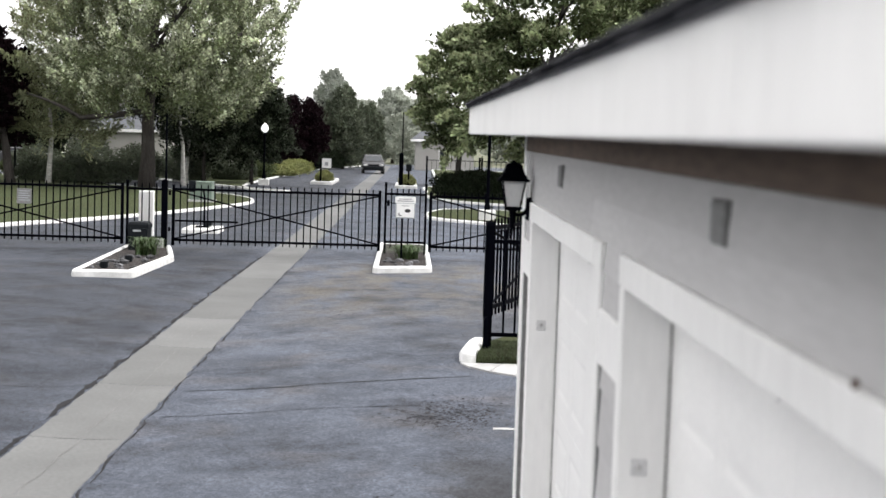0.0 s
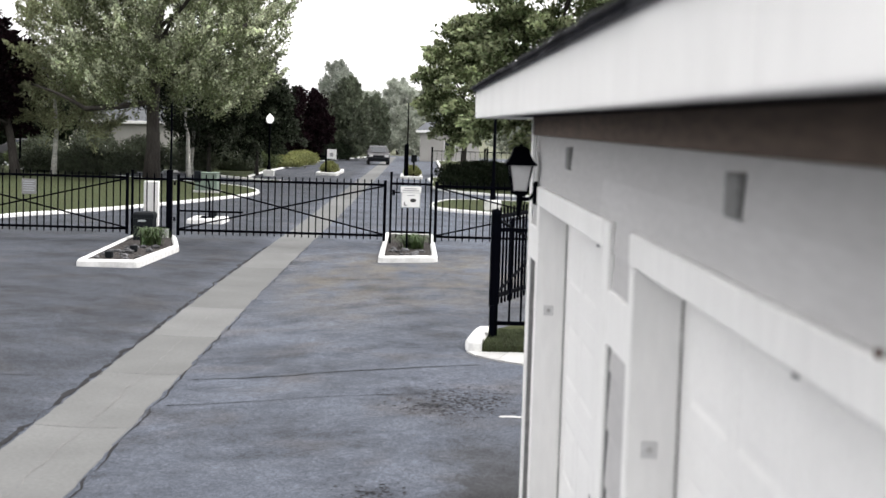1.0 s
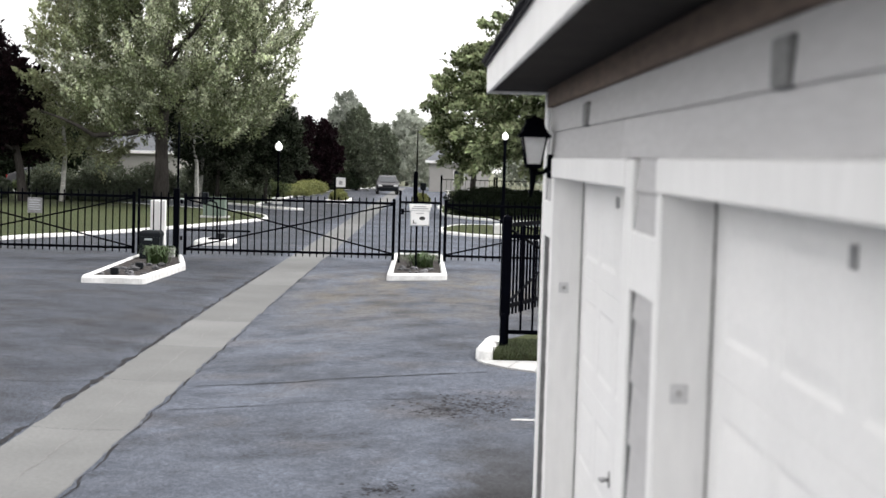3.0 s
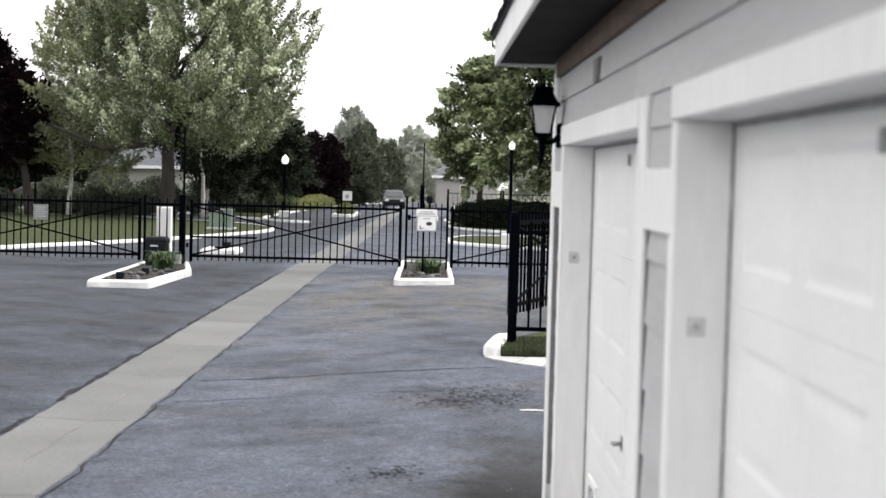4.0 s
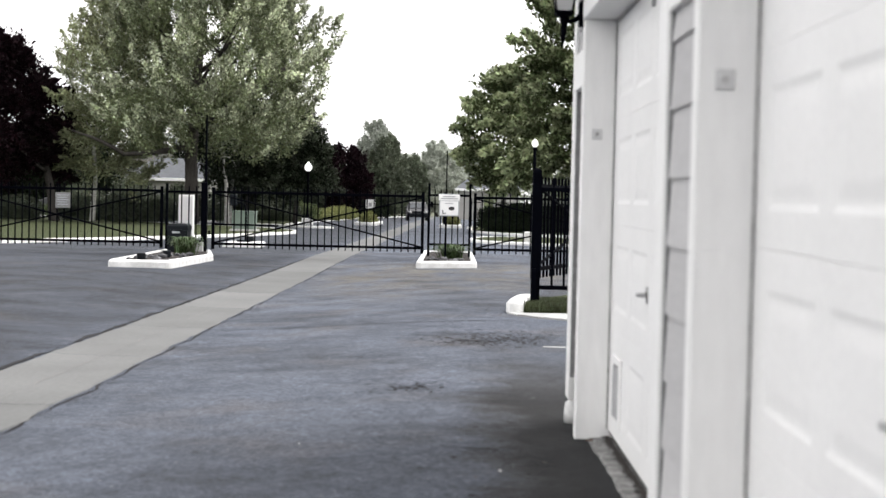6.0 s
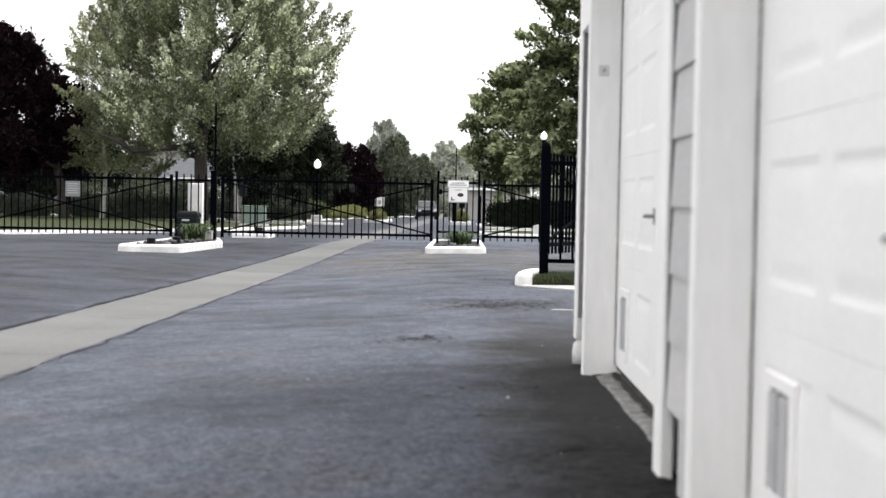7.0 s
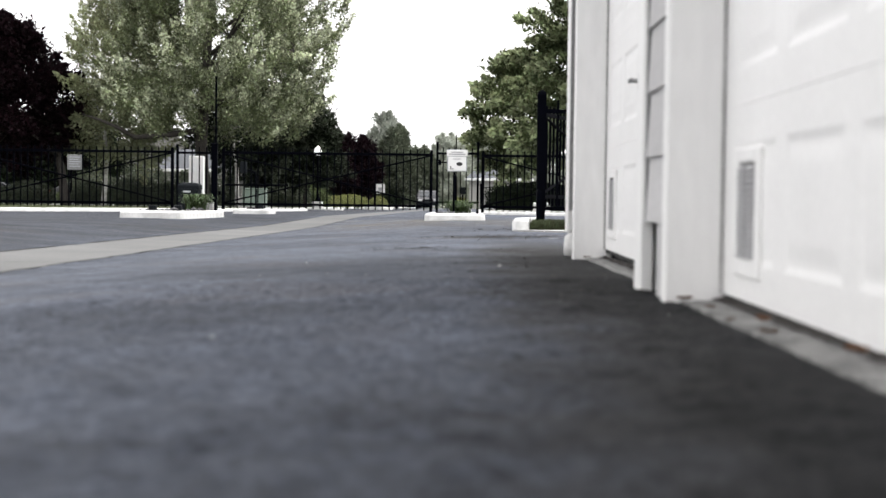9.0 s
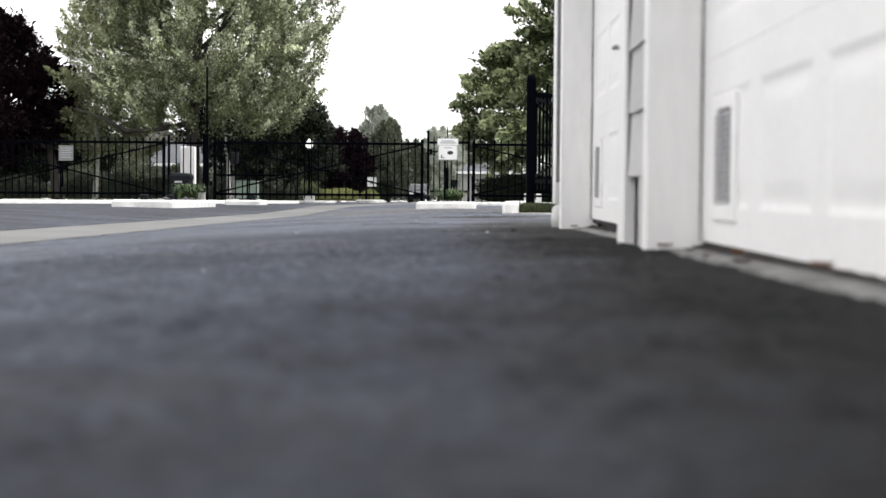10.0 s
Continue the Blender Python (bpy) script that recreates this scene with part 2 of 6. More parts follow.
M_LEAFPURPLE = material("purple_plum_leaf", (0.0075, 0.0024, 0.0042), 0.75, var=0.45, scale=0.6, fine=3, bump=0, random_by="island", hue=0.02, trans=0.12)
# near-black leaf: yew green, and deep shade painted into the understorey
M_LEAFDARK = material("yew_and_shade_leaf", (0.011, 0.016, 0.008), 0.75, var=0.45, scale=1.0, fine=5, bump=0, random_by="island", hue=0.02, trans=0.1)
M_LEAFLIME = material("lime_juniper_leaf", (0.19, 0.20, 0.07), 0.8, var=0.3, scale=1.0, fine=5, bump=0, random_by="island", hue=0.02, trans=0.2)
M_LILY = material("daylily_blade", (0.060, 0.095, 0.032), 0.6, var=0.4, random_by="island", hue=0.02, trans=0.2, bump=0)
M_BARK = material("grey_brown_bark", (0.055, 0.050, 0.046), 0.95, var=0.4, scale=5, fine=30, bump=0.9, depth=0.03, stretch=(1, 1, 0.2))
M_BIRCHBARK = material("white_birch_bark", (0.50, 0.49, 0.46), 0.8, var=0.4, scale=4, fine=14, bump=0.4, stretch=(1, 1, 2.5))
M_HOUSE = material("pale_house_siding", (0.36, 0.35, 0.33), 0.8, var=0.08, scale=1.0, fine=12)
M_ROOF = material("grey_house_roof", (0.075, 0.08, 0.09), 0.9, var=0.2, scale=2, fine=20)
M_GLASS = material("dark_window_glass", (0.02, 0.025, 0.03), 0.2, var=0.1, bump=0)
M_CARDARK = material("dark_grey_car_paint", (0.010, 0.010, 0.013), 0.5, metal=0.0, var=0.05, bump=0)
M_CARSILVER = material("silver_car_paint", (0.06, 0.06, 0.065), 0.35, metal=0.2, var=0.05, bump=0)
M_RUBBER = material("tyre_rubber", (0.015, 0.015, 0.015), 0.85, var=0.2)
M_LIGHT = material("clear_light_lens", (0.55, 0.55, 0.55), 0.15, var=0.05, bump=0)
M_TAIL = material("red_light_lens", (0.30, 0.01, 0.01), 0.2, var=0.05, bump=0)
M_GREENBOX = material("green_transformer_paint", (0.13, 0.17, 0.14), 0.6, var=0.15)
M_BLOSSOM = material("white_blossom", (0.65, 0.65, 0.62), 0.8, var=0.1, bump=0)

M_BLACK.node_tree.nodes["Principled BSDF"].inputs["Specular IOR Level"].default_value = 0.03
for dull in (M_TAR, M_LEAFPURPLE, M_LEAFDARK, M_LEAFGREEN, M_GRASS, M_BARK, M_MULCH, M_BLACKPLASTIC, M_SOFFIT, M_SHINGLE):
    dull.node_tree.nodes["Principled BSDF"].inputs["Specular IOR Level"].default_value = 0.08


# ---- building helpers ----
def thing(name, loc, label, category, group="", kind=""):
    ob = new(name)
    ob.location = loc
    ob.empty_display_size = 0.2
    return tagged(ob, label, category, group, kind)


def base_of(ob):
    while ob.parent:
        ob = ob.parent
    return ob.location


def part(name, bm, mat, parent=None, label="", smooth=False):
    """One mesh from a bmesh in world measures, set under its thing."""
    if parent is not None:
        bmesh.ops.translate(bm, verts=bm.verts, vec=-base_of(parent))
    me = bpy.data.meshes.new(name)
    bm.to_mesh(me)
    bm.free()
    me.materials.append(mat)
    if smooth:
        for f in me.polygons:
            f.use_smooth = True
    ob = new(name, me)
    if parent is not None:
        ob.parent = parent
    if label:
        tagged(ob, label)
    return ob


def box(x0, x1, y0, y1, z0, z1, bevel=0.0, bm=None, seg=1):
    bm2 = bmesh.new()
    r = bmesh.ops.create_cube(bm2, size=1)
    for v in bm2.verts:
        v.co = Vector(((x0 + x1) / 2 + v.co.x * (x1 - x0), (y0 + y1) / 2 + v.co.y * (y1 - y0), (z0 + z1) / 2 + v.co.z * (z1 - z0)))
    if bevel:
        bmesh.ops.bevel(bm2, geom=bm2.edges[:], offset=bevel, segments=seg, affect="EDGES")
    if bm is None:
        return bm2
    tmp = bpy.data.meshes.new("join")
    bm2.to_mesh(tmp)
    bm.from_mesh(tmp)
    bm2.free()
    bpy.data.meshes.remove(tmp)
    return bm


def tube(points, radii, sides=8, bm=None, cap=True):
    """A tapered tube along points."""
    bm = bm or bmesh.new()
    rings = []
    pts = [Vector(p) for p in points]
    for i, p in enumerate(pts):
        d = (pts[min(i + 1, len(pts) - 1)] - pts[max(i - 1, 0)]).normalized()
        a = d.cross(Vector((0, 0, 1)) if abs(d.z) < 0.9 else Vector((1, 0, 0))).normalized()
        b = d.cross(a)
        rings.append([bm.verts.new(p + (a * math.cos(2 * math.pi * k / sides) + b * math.sin(2 * math.pi * k / sides)) * radii[i]) for k in range(sides)])
    for r0, r1 in zip(rings, rings[1:]):
        for k in range(sides):
            bm.faces.new((r0[k], r0[(k + 1) % sides], r1[(k + 1) % sides], r1[k]))
    if cap:
        bm.faces.new(rings[0][::-1])
        bm.faces.new(rings[-1])
    bmesh.ops.recalc_face_normals(bm, faces=bm.faces)
    return bm


def lathe(profile, center, sides=20, square=False):
    """A turned shape from (radius, z) pairs."""
    bm = bmesh.new()
    rings = []
    n = 4 if square else sides
    for r, z in profile:
        k = r * (math.sqrt(2) if square else 1)
        rings.append([bm.verts.new((center[0] + k * math.cos(2 * math.pi * (i + 0.5) / n), center[1] + k * math.sin(2 * math.pi * (i + 0.5) / n), center[2] + z)) for i in range(n)])
    for a, b in zip(rings, rings[1:]):
        for i in range(n):
            bm.faces.new((a[i], a[(i + 1) % n], b[(i + 1) % n], b[i]))
    bm.faces.new(rings[0][::-1])
    bm.faces.new(rings[-1])
    bmesh.ops.recalc_face_normals(bm, faces=bm.faces)
    return bm


def prism(poly, z0, z1, bevel=0.0):
    """A solid over a plan outline."""
    bm = bmesh.new()
    bot = [bm.verts.new((x, y, z0)) for x, y in poly]
    top = [bm.verts.new((x, y, z1)) for x, y in poly]
    bm.faces.new(bot[::-1])
    tf = bm.faces.new(top)
    for i in range(len(poly)):
        j = (i + 1) % len(poly)
        bm.faces.new((bot[i], bot[j], top[j], top[i]))
    bmesh.ops.recalc_face_normals(bm, faces=bm.faces)
    if bevel:
        bmesh.ops.bevel(bm, geom=[e for e in bm.edges if all(abs(v.co.z - z1) < 1e-6 for v in e.verts)], offset=bevel, segments=2, affect="EDGES")
    return bm


def smooth_outline(poly, steps=6):
    """Catmull-Rom through the corners of a closed outline."""
    out, n = [], len(poly)
    for i in range(n):
        p0, p1, p2, p3 = (np.array(poly[(i + k - 1) % n], float) for k in range(4))
        for s in range(steps):
            t = s / steps
            out.append(tuple(0.5 * (2 * p1 + (p2 - p0) * t + (2 * p0 - 5 * p1 + 4 * p2 - p3) * t * t + (3 * p1 - p0 - 3 * p2 + p3) * t ** 3)))
    return out


def inset_outline(poly, d):
    """The outline moved inward by d."""
    area = sum(poly[i][0] * poly[(i + 1) % len(poly)][1] - poly[(i + 1) % len(poly)][0] * poly[i][1] for i in range(len(poly)))
    sgn = 1 if area > 0 else -1
    out, n = [], len(poly)
    for i in range(n):
        a, b, c = (np.array(poly[(i + k) % n], float) for k in (-1, 0, 1))
        e1, e2 = b - a, c - b
        n1 = np.array((-e1[1], e1[0])) / (np.linalg.norm(e1) + 1e-9) * sgn
        n2 = np.array((-e2[1], e2[0])) / (np.linalg.norm(e2) + 1e-9) * sgn
        k = n1 + n2
        k = k / max(0.35, np.dot(k, k)) * 2
        out.append(tuple(b + k * d))
    return out


def kerb_ring(poly, width, z0, z1):
    """A kerb that runs round an outline, with a rounded top."""
    bm = bmesh.new()
    lines = [(poly, z0), (inset_outline(poly, 0.012), z1 - 0.035), (inset_outline(poly, 0.045), z1), (inset_outline(poly, width - 0.03), z1 + 0.002), (inset_outline(poly, width), z1 - 0.04), (inset_outline(poly, width), z0)]
    rows = [[bm.verts.new((x, y, z + random.uniform(-0.004, 0.004) * (z > z0 + 0.01))) for x, y in pl] for pl, z in lines]
    n = len(poly)
    for a, b in zip(rows, rows[1:]):
        for i in range(n):
            bm.faces.new((a[i], a[(i + 1) % n], b[(i + 1) % n], b[i]))
    bmesh.ops.recalc_face_normals(bm, faces=bm.faces)
    return bm


def mesh_from(name, verts, faces, mat):
    me = bpy.data.meshes.new(name)
    verts, faces = np.asarray(verts, np.float32), np.asarray(faces, np.int32)
    me.vertices.add(len(verts))
    me.vertices.foreach_set("co", verts.ravel())
    k = faces.shape[1]
    me.loops.add(faces.size)
    me.loops.foreach_set("vertex_index", faces.ravel())
    me.polygons.add(len(faces))
    me.polygons.foreach_set("loop_start", np.arange(0, faces.size, k, dtype=np.int32))
    me.update(calc_edges=True)
    me.validate()
    me.materials.append(mat)
    return me


def leaf_mesh(name, pos, size, mat, rng, lift=0.25, along=None, aspect=0.5):
    """Many small pointed leaves at pos; along leans them one way."""
    n = len(pos)
    d = rng.normal(size=(n, 3))
    if along is not None:
        d = d * 0.75 + along
    d[:, 2] += lift
    d /= np.linalg.norm(d, axis=1, keepdims=True)
    s = np.cross(d, rng.normal(size=(n, 3)))
    s /= np.linalg.norm(s, axis=1, keepdims=True) + 1e-9
    L = (size * rng.uniform(0.6, 1.35, n))[:, None]
    v = np.empty((n, 4, 3))
    v[:, 0] = pos
    v[:, 1] = pos + d * L * 0.5 + s * L * aspect * 0.5
    v[:, 2] = pos + d * L
    v[:, 3] = pos + d * L * 0.5 - s * L * aspect * 0.5
    return mesh_from(name, v.reshape(-1, 3), np.arange(n * 4).reshape(n, 4), mat)


def ground_z(x, y):
    """The shallow valley along the concrete gutter."""
    fade = min(1.0, max(0.0, (29.0 - y) / 9.0))
    return -0.125 * fade * math.exp(-((x + 3.35) / 1.7) ** 2)


# ---- ground, asphalt, gutter ----
def build_ground():
    bm = bmesh.new()
    bmesh.ops.create_grid(bm, x_segments=8, y_segments=8, size=900)
    bmesh.ops.translate(bm, verts=bm.verts, vec=(0, 300, -0.30))
    tagged(part("ground", bm, M_GROUND), "flat dry ground with sparse grass", "ground", kind="structure")


def gutter_edges(y):
    left = np.interp(y, (-10, 20, 30, 77, 150), (-3.955, -3.975, -3.75, -3.58, -3.36))
    right = np.interp(y, (-10, 20, 30, 77, 150), (-3.10, -3.11, -2.91, -2.66, -2.42))
    return float(left), float(right)


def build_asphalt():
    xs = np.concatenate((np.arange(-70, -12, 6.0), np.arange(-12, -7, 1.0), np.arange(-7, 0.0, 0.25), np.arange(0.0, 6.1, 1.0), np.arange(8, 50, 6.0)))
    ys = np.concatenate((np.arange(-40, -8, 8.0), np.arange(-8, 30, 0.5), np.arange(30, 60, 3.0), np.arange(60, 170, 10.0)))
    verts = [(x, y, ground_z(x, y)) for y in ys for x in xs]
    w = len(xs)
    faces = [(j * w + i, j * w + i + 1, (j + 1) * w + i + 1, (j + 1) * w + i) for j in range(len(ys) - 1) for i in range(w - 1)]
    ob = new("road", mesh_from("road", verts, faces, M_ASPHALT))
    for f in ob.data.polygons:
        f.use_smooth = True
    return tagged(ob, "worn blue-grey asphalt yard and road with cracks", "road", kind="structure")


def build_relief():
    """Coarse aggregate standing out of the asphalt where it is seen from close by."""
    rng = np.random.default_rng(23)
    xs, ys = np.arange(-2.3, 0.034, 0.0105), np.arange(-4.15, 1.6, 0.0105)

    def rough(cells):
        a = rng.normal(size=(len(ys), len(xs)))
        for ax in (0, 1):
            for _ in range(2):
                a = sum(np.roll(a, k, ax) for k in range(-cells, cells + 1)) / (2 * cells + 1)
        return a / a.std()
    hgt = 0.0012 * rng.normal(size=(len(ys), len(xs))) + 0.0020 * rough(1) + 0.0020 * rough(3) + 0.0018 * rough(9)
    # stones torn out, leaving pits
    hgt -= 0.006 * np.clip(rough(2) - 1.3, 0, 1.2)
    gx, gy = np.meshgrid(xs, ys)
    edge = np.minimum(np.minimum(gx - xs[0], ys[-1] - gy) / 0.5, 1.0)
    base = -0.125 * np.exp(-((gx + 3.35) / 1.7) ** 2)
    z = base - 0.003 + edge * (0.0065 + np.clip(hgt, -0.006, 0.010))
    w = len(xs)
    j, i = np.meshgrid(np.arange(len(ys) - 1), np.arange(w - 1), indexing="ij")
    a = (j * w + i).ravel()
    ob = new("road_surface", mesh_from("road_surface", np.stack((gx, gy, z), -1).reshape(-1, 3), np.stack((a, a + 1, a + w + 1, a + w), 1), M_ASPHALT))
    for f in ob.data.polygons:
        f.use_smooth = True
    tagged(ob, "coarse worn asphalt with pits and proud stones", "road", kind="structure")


def fallen_leaf(x, y, z, turn, size):
    """A curled dry leaf."""
    bm = bmesh.new()
    rows = []
    for k in range(6):
        t = k / 5
        wd = size * 0.34 * math.sin(math.pi * (0.08 + 0.88 * t))
        rows.append([bm.verts.new((size * (t - 0.5), s * wd, 0.25 * size * (abs(s) * 0.6 + (t - 0.5) ** 2))) for s in (-1, 0, 1)])
    for a, b in zip(rows, rows[1:]):
        for c in range(2):
            bm.faces.new((a[c], a[c + 1], b[c + 1], b[c]))
    bmesh.ops.solidify(bm, geom=bm.faces[:], thickness=0.0012)
    bmesh.ops.rotate(bm, verts=bm.verts, matrix=Matrix.Rotation(turn, 3, "Z"))
    ob = part("fallen_leaf", bm, M_LEAFBROWN)
    ob.location = (x, y, z + 0.003)
    tagged(ob, "curled dry brown leaf lying by the door sill", "leaf", "fallen leaves")


def build_gutter():
    root = thing("gutter", (0, 0, 0), "pale concrete valley gutter set flush in the asphalt", "pavement", kind="structure")
    rnd = random.Random(5)
    cuts = [-9.8, -6.9, -4.0, -1.0, 2.0, 4.95, 7.85, 10.65, 13.5, 16.5, 19.5, 22.5, 25.5, 28.5, 32, 36, 40, 45, 50, 56, 62, 70, 80, 92, 108, 128, 150]
    prev = None
    for y0, y1 in zip(cuts, cuts[1:]):
        bm = bmesh.new()
        n = max(4, int((y1 - y0) / 0.16)) if y1 < 32 else 10
        rows = []
        for k in range(n + 1):
            y = y0 + 0.006 + (y1 - y0 - 0.012) * k / n
            le, ri = gutter_edges(y)
            le += rnd.gauss(0, 0.006) + 0.018 * noise.noise((y * 0.9, 3, 0))
            ri += rnd.gauss(0, 0.009) + 0.03 * noise.noise((y * 1.3, 9, 0))
            row = []
            for s in (0, 0.02, 0.35, 0.5, 0.65, 0.98, 1):
                x = le + (ri - le) * s
                z = ground_z(x, y) + 0.007 - 0.010 * (1 - abs(2 * s - 1)) - (0.02 if s in (0, 1) else 0)
                row.append(bm.verts.new((x, y, max(z, ground_z(x, y) + 0.004) if s not in (0, 1) else z)))
            rows.append(row)
        for a, b in zip(rows, rows[1:]):
            for i in range(6):
                bm.faces.new((a[i], a[i + 1], b[i + 1], b[i]))
        bmesh.ops.recalc_face_normals(bm, faces=bm.faces)
        part("slab", bm, M_CONCRETE, root)


def ribbon(name, pts, width, mat, label, rnd, rough=0.5, lift=0.0045):
    """A thin irregular crack lying on the asphalt."""
    bm = bmesh.new()
    dense = []
    for (xa, ya), (xb, yb) in zip(pts, pts[1:]):
        n = max(2, int(math.hypot(xb - xa, yb - ya) / 0.09))
        dense += [(xa + (xb - xa) * k / n, ya + (yb - ya) * k / n) for k in range(n)]
    dense.append(pts[-1])
    rows, w = [], width
    for i, (x, y) in enumerate(dense):
        a, b = dense[max(0, i - 1)], dense[min(len(dense) - 1, i + 1)]
        d = Vector((b[0] - a[0], b[1] - a[1])).normalized()
        off = 0.05 * noise.noise((x * 2.2, y * 2.2, 1)) + rnd.gauss(0, 0.006)
        w = width * max(0.12, 0.75 + rough * 1.6 * noise.noise((x * 3.1, y * 3.1, 7)) + rnd.gauss(0, 0.15))
        cx, cy = x - d.y * off, y + d.x * off
        rows.append([bm.verts.new((cx - d.y * s * w, cy + d.x * s * w, ground_z(cx, cy) + lift)) for s in (-0.5, 0.5)])
    for a, b in zip(rows, rows[1:]):
        bm.faces.new((a[0], a[1], b[1], b[0]))
    bmesh.ops.recalc_face_normals(bm, faces=bm.faces)
    return tagged(part(name, bm, mat), label, "crack", kind="structure")


def build_cracks():
    rnd = random.Random(8)
    lab = "dark open crack running across the asphalt"
    left = [(gutter_edges(y)[0] - 0.028, y) for y in np.arange(-6, 27, 0.8)]
    ribbon("tar_seam", left, 0.060, M_TAR, "black tar seam along the edge of the gutter", rnd, 1.0)
    right = [(gutter_edges(y)[1] + 0.022, y) for y in np.arange(-6, 27, 0.8)]
    ribbon("tar_seam", right, 0.018, M_TAR, "thin dark seam along the edge of the gutter", rnd, 1.0)
    for pts, w in (([(-2.95, 10.35), (-1.9, 10.45), (-0.9, 10.75), (0.1, 11.1)], 0.034), ([(-2.97, 8.9), (-2.0, 9.05), (-1.2, 9.2), (-0.5, 9.3)], 0.022),
                   ([(-3.95, 10.5), (-4.6, 10.1), (-5.5, 10.0), (-7.5, 9.8)], 0.017), ([(-3.95, 13.6), (-5.0, 13.5), (-7.0, 13.9)], 0.012),
                   ([(-2.95, 15.6), (-1.6, 15.5), (-0.2, 15.9)], 0.014), ([(-3.95, 7.3), (-4.8, 7.0), (-6.0, 7.05)], 0.016),
                   ([(-2.9, 18.4), (-1.8, 18.9), (-0.3, 18.5), (0.4, 18.7)], 0.013), ([(-0.9, 19.6), (-0.2, 20.1), (0.6, 20.3)], 0.012),
                   ([(-1.05, 5.42), (-0.93, 5.38), (-0.80, 5.44)], 0.035), ([(-3.0, 12.2), (-2.2, 12.35), (-1.3, 12.2), (-0.3, 12.4)], 0.012), ([(-2.9, 20.4), (-2.2, 20.6), (-1.5, 20.4)], 0.012), ([(-4.0, 16.2), (-5.2, 16.5), (-6.6, 16.2)], 0.014), ([(-4.0, 19.4), (-5.0, 19.2), (-6.2, 19.5)], 0.014), ([(-0.7, 3.1), (-0.45, 3.0), (-0.2, 3.05)], 0.018)):
        ribbon("asphalt_crack", pts, w, M_TAR, lab, rnd)
    mid = [(sum(gutter_edges(y)) / 2 + 0.03, y) for y in np.arange(2.5, 17.5, 0.7)]
    ribbon("gutter_crack", mid, 0.006, M_HAIRLINE, "pale hairline crack along the middle of gutter", rnd, 1.0, 0.009)
    bm = bmesh.new()
    for k in range(12):
        bm.verts.new((0.13 + 0.21 * k / 11 + rnd.uniform(-0.01, 0.01), 8.13 + 0.02 * rnd.random(), 0.0045))
    vs = [bm.verts.new((v.co.x + 0.01, v.co.y + 0.07 + 0.03 * rnd.random(), 0.0045)) for v in bm.verts[:]] if bm.verts.ensure_lookup_table() is None else []
    bm.verts.ensure_lookup_table()
    for k in range(11):
        bm.faces.new((bm.verts[k], bm.verts[k + 1], vs[k + 1], vs[k]))
    tagged(part("paint_mark", bm, M_PAVER), "faded white paint mark on asphalt", "road marking", kind="structure")
    verts, faces = [], []
    for k in range(110):
        x, y = rnd.uniform(-3, 0.0), rnd.uniform(-4.2, 8) if k > 40 else rnd.uniform(-3.0, 2)
        r = rnd.uniform(0.002, 0.0045)
        if k < 5:
            x, y, r = ((-0.414, 2.425, 0.013), (-1.131, -1.146, 0.009), (-0.936, -1.843, 0.008), (-0.55, 1.3, 0.007), (-1.4, 3.2, 0.008))[k]
        a, z, b = rnd.uniform(0, 6.28), ground_z(x, y), len(verts)
        verts += [(x + r * math.cos(a + q * 1.257) * rnd.uniform(0.7, 1.2), y + r * math.sin(a + q * 1.257) * rnd.uniform(0.7, 1.2), z - 0.001) for q in range(5)] + [(x, y, z + r * 0.8)]
        faces += [(b + q, b + (q + 1) % 5, b + 5) for q in range(5)]
    tagged(new("grit", mesh_from("grit", verts, faces, M_PAVER)), "loose pale grit scattered on the asphalt", "grit", kind="stuff")
    verts, faces = [], []
    spots = [(-0.25, 12.6, 0.35, 1.2, 90), (-0.75, 23.4, 0.6, 0.25, 60), (-6.0, 20.85, 0.7, 0.25, 50), (-0.30, 8.8, 0.75, 0.85, 200), (0.15, 15.0, 0.25, 1.5, 50), (-0.3, 2.0, 0.25, 2.5, 70)]
    for sx, sy, dx, dy, cnt in spots:
        for k in range(cnt):
            x, y, r, a = rnd.gauss(sx, dx * 0.6), rnd.gauss(sy, dy * 0.6), rnd.uniform(0.006, 0.02), rnd.uniform(0, 6.28)
            if x > 0.0 and y < 4.6:
                x = -abs(x) * 0.5 - 0.03
            if y > 11.9 and x > -0.06 + max(0, y - 12.0) * 0.10:
                x = -0.08 - abs(x) * 0.2 + max(0, y - 12.0) * 0.10
            z, b = ground_z(x, y) + 0.004, len(verts)
            verts += [(x + r * math.cos(a), y + r * math.sin(a), z), (x - 0.4 * r * math.sin(a), y + 0.4 * r * math.cos(a), z + 0.004), (x - r * math.cos(a), y - r * math.sin(a), z + 0.002), (x + 0.4 * r * math.sin(a), y - 0.4 * r * math.cos(a), z + 0.001)]
            faces.append((b, b + 1, b + 2, b + 3))
    tagged(new("leaf_litter", mesh_from("leaf_litter", verts, faces, M_LITTER)), "dry brown leaf litter gathered by the kerbs", "litter", kind="stuff")
    verts, faces = [], []
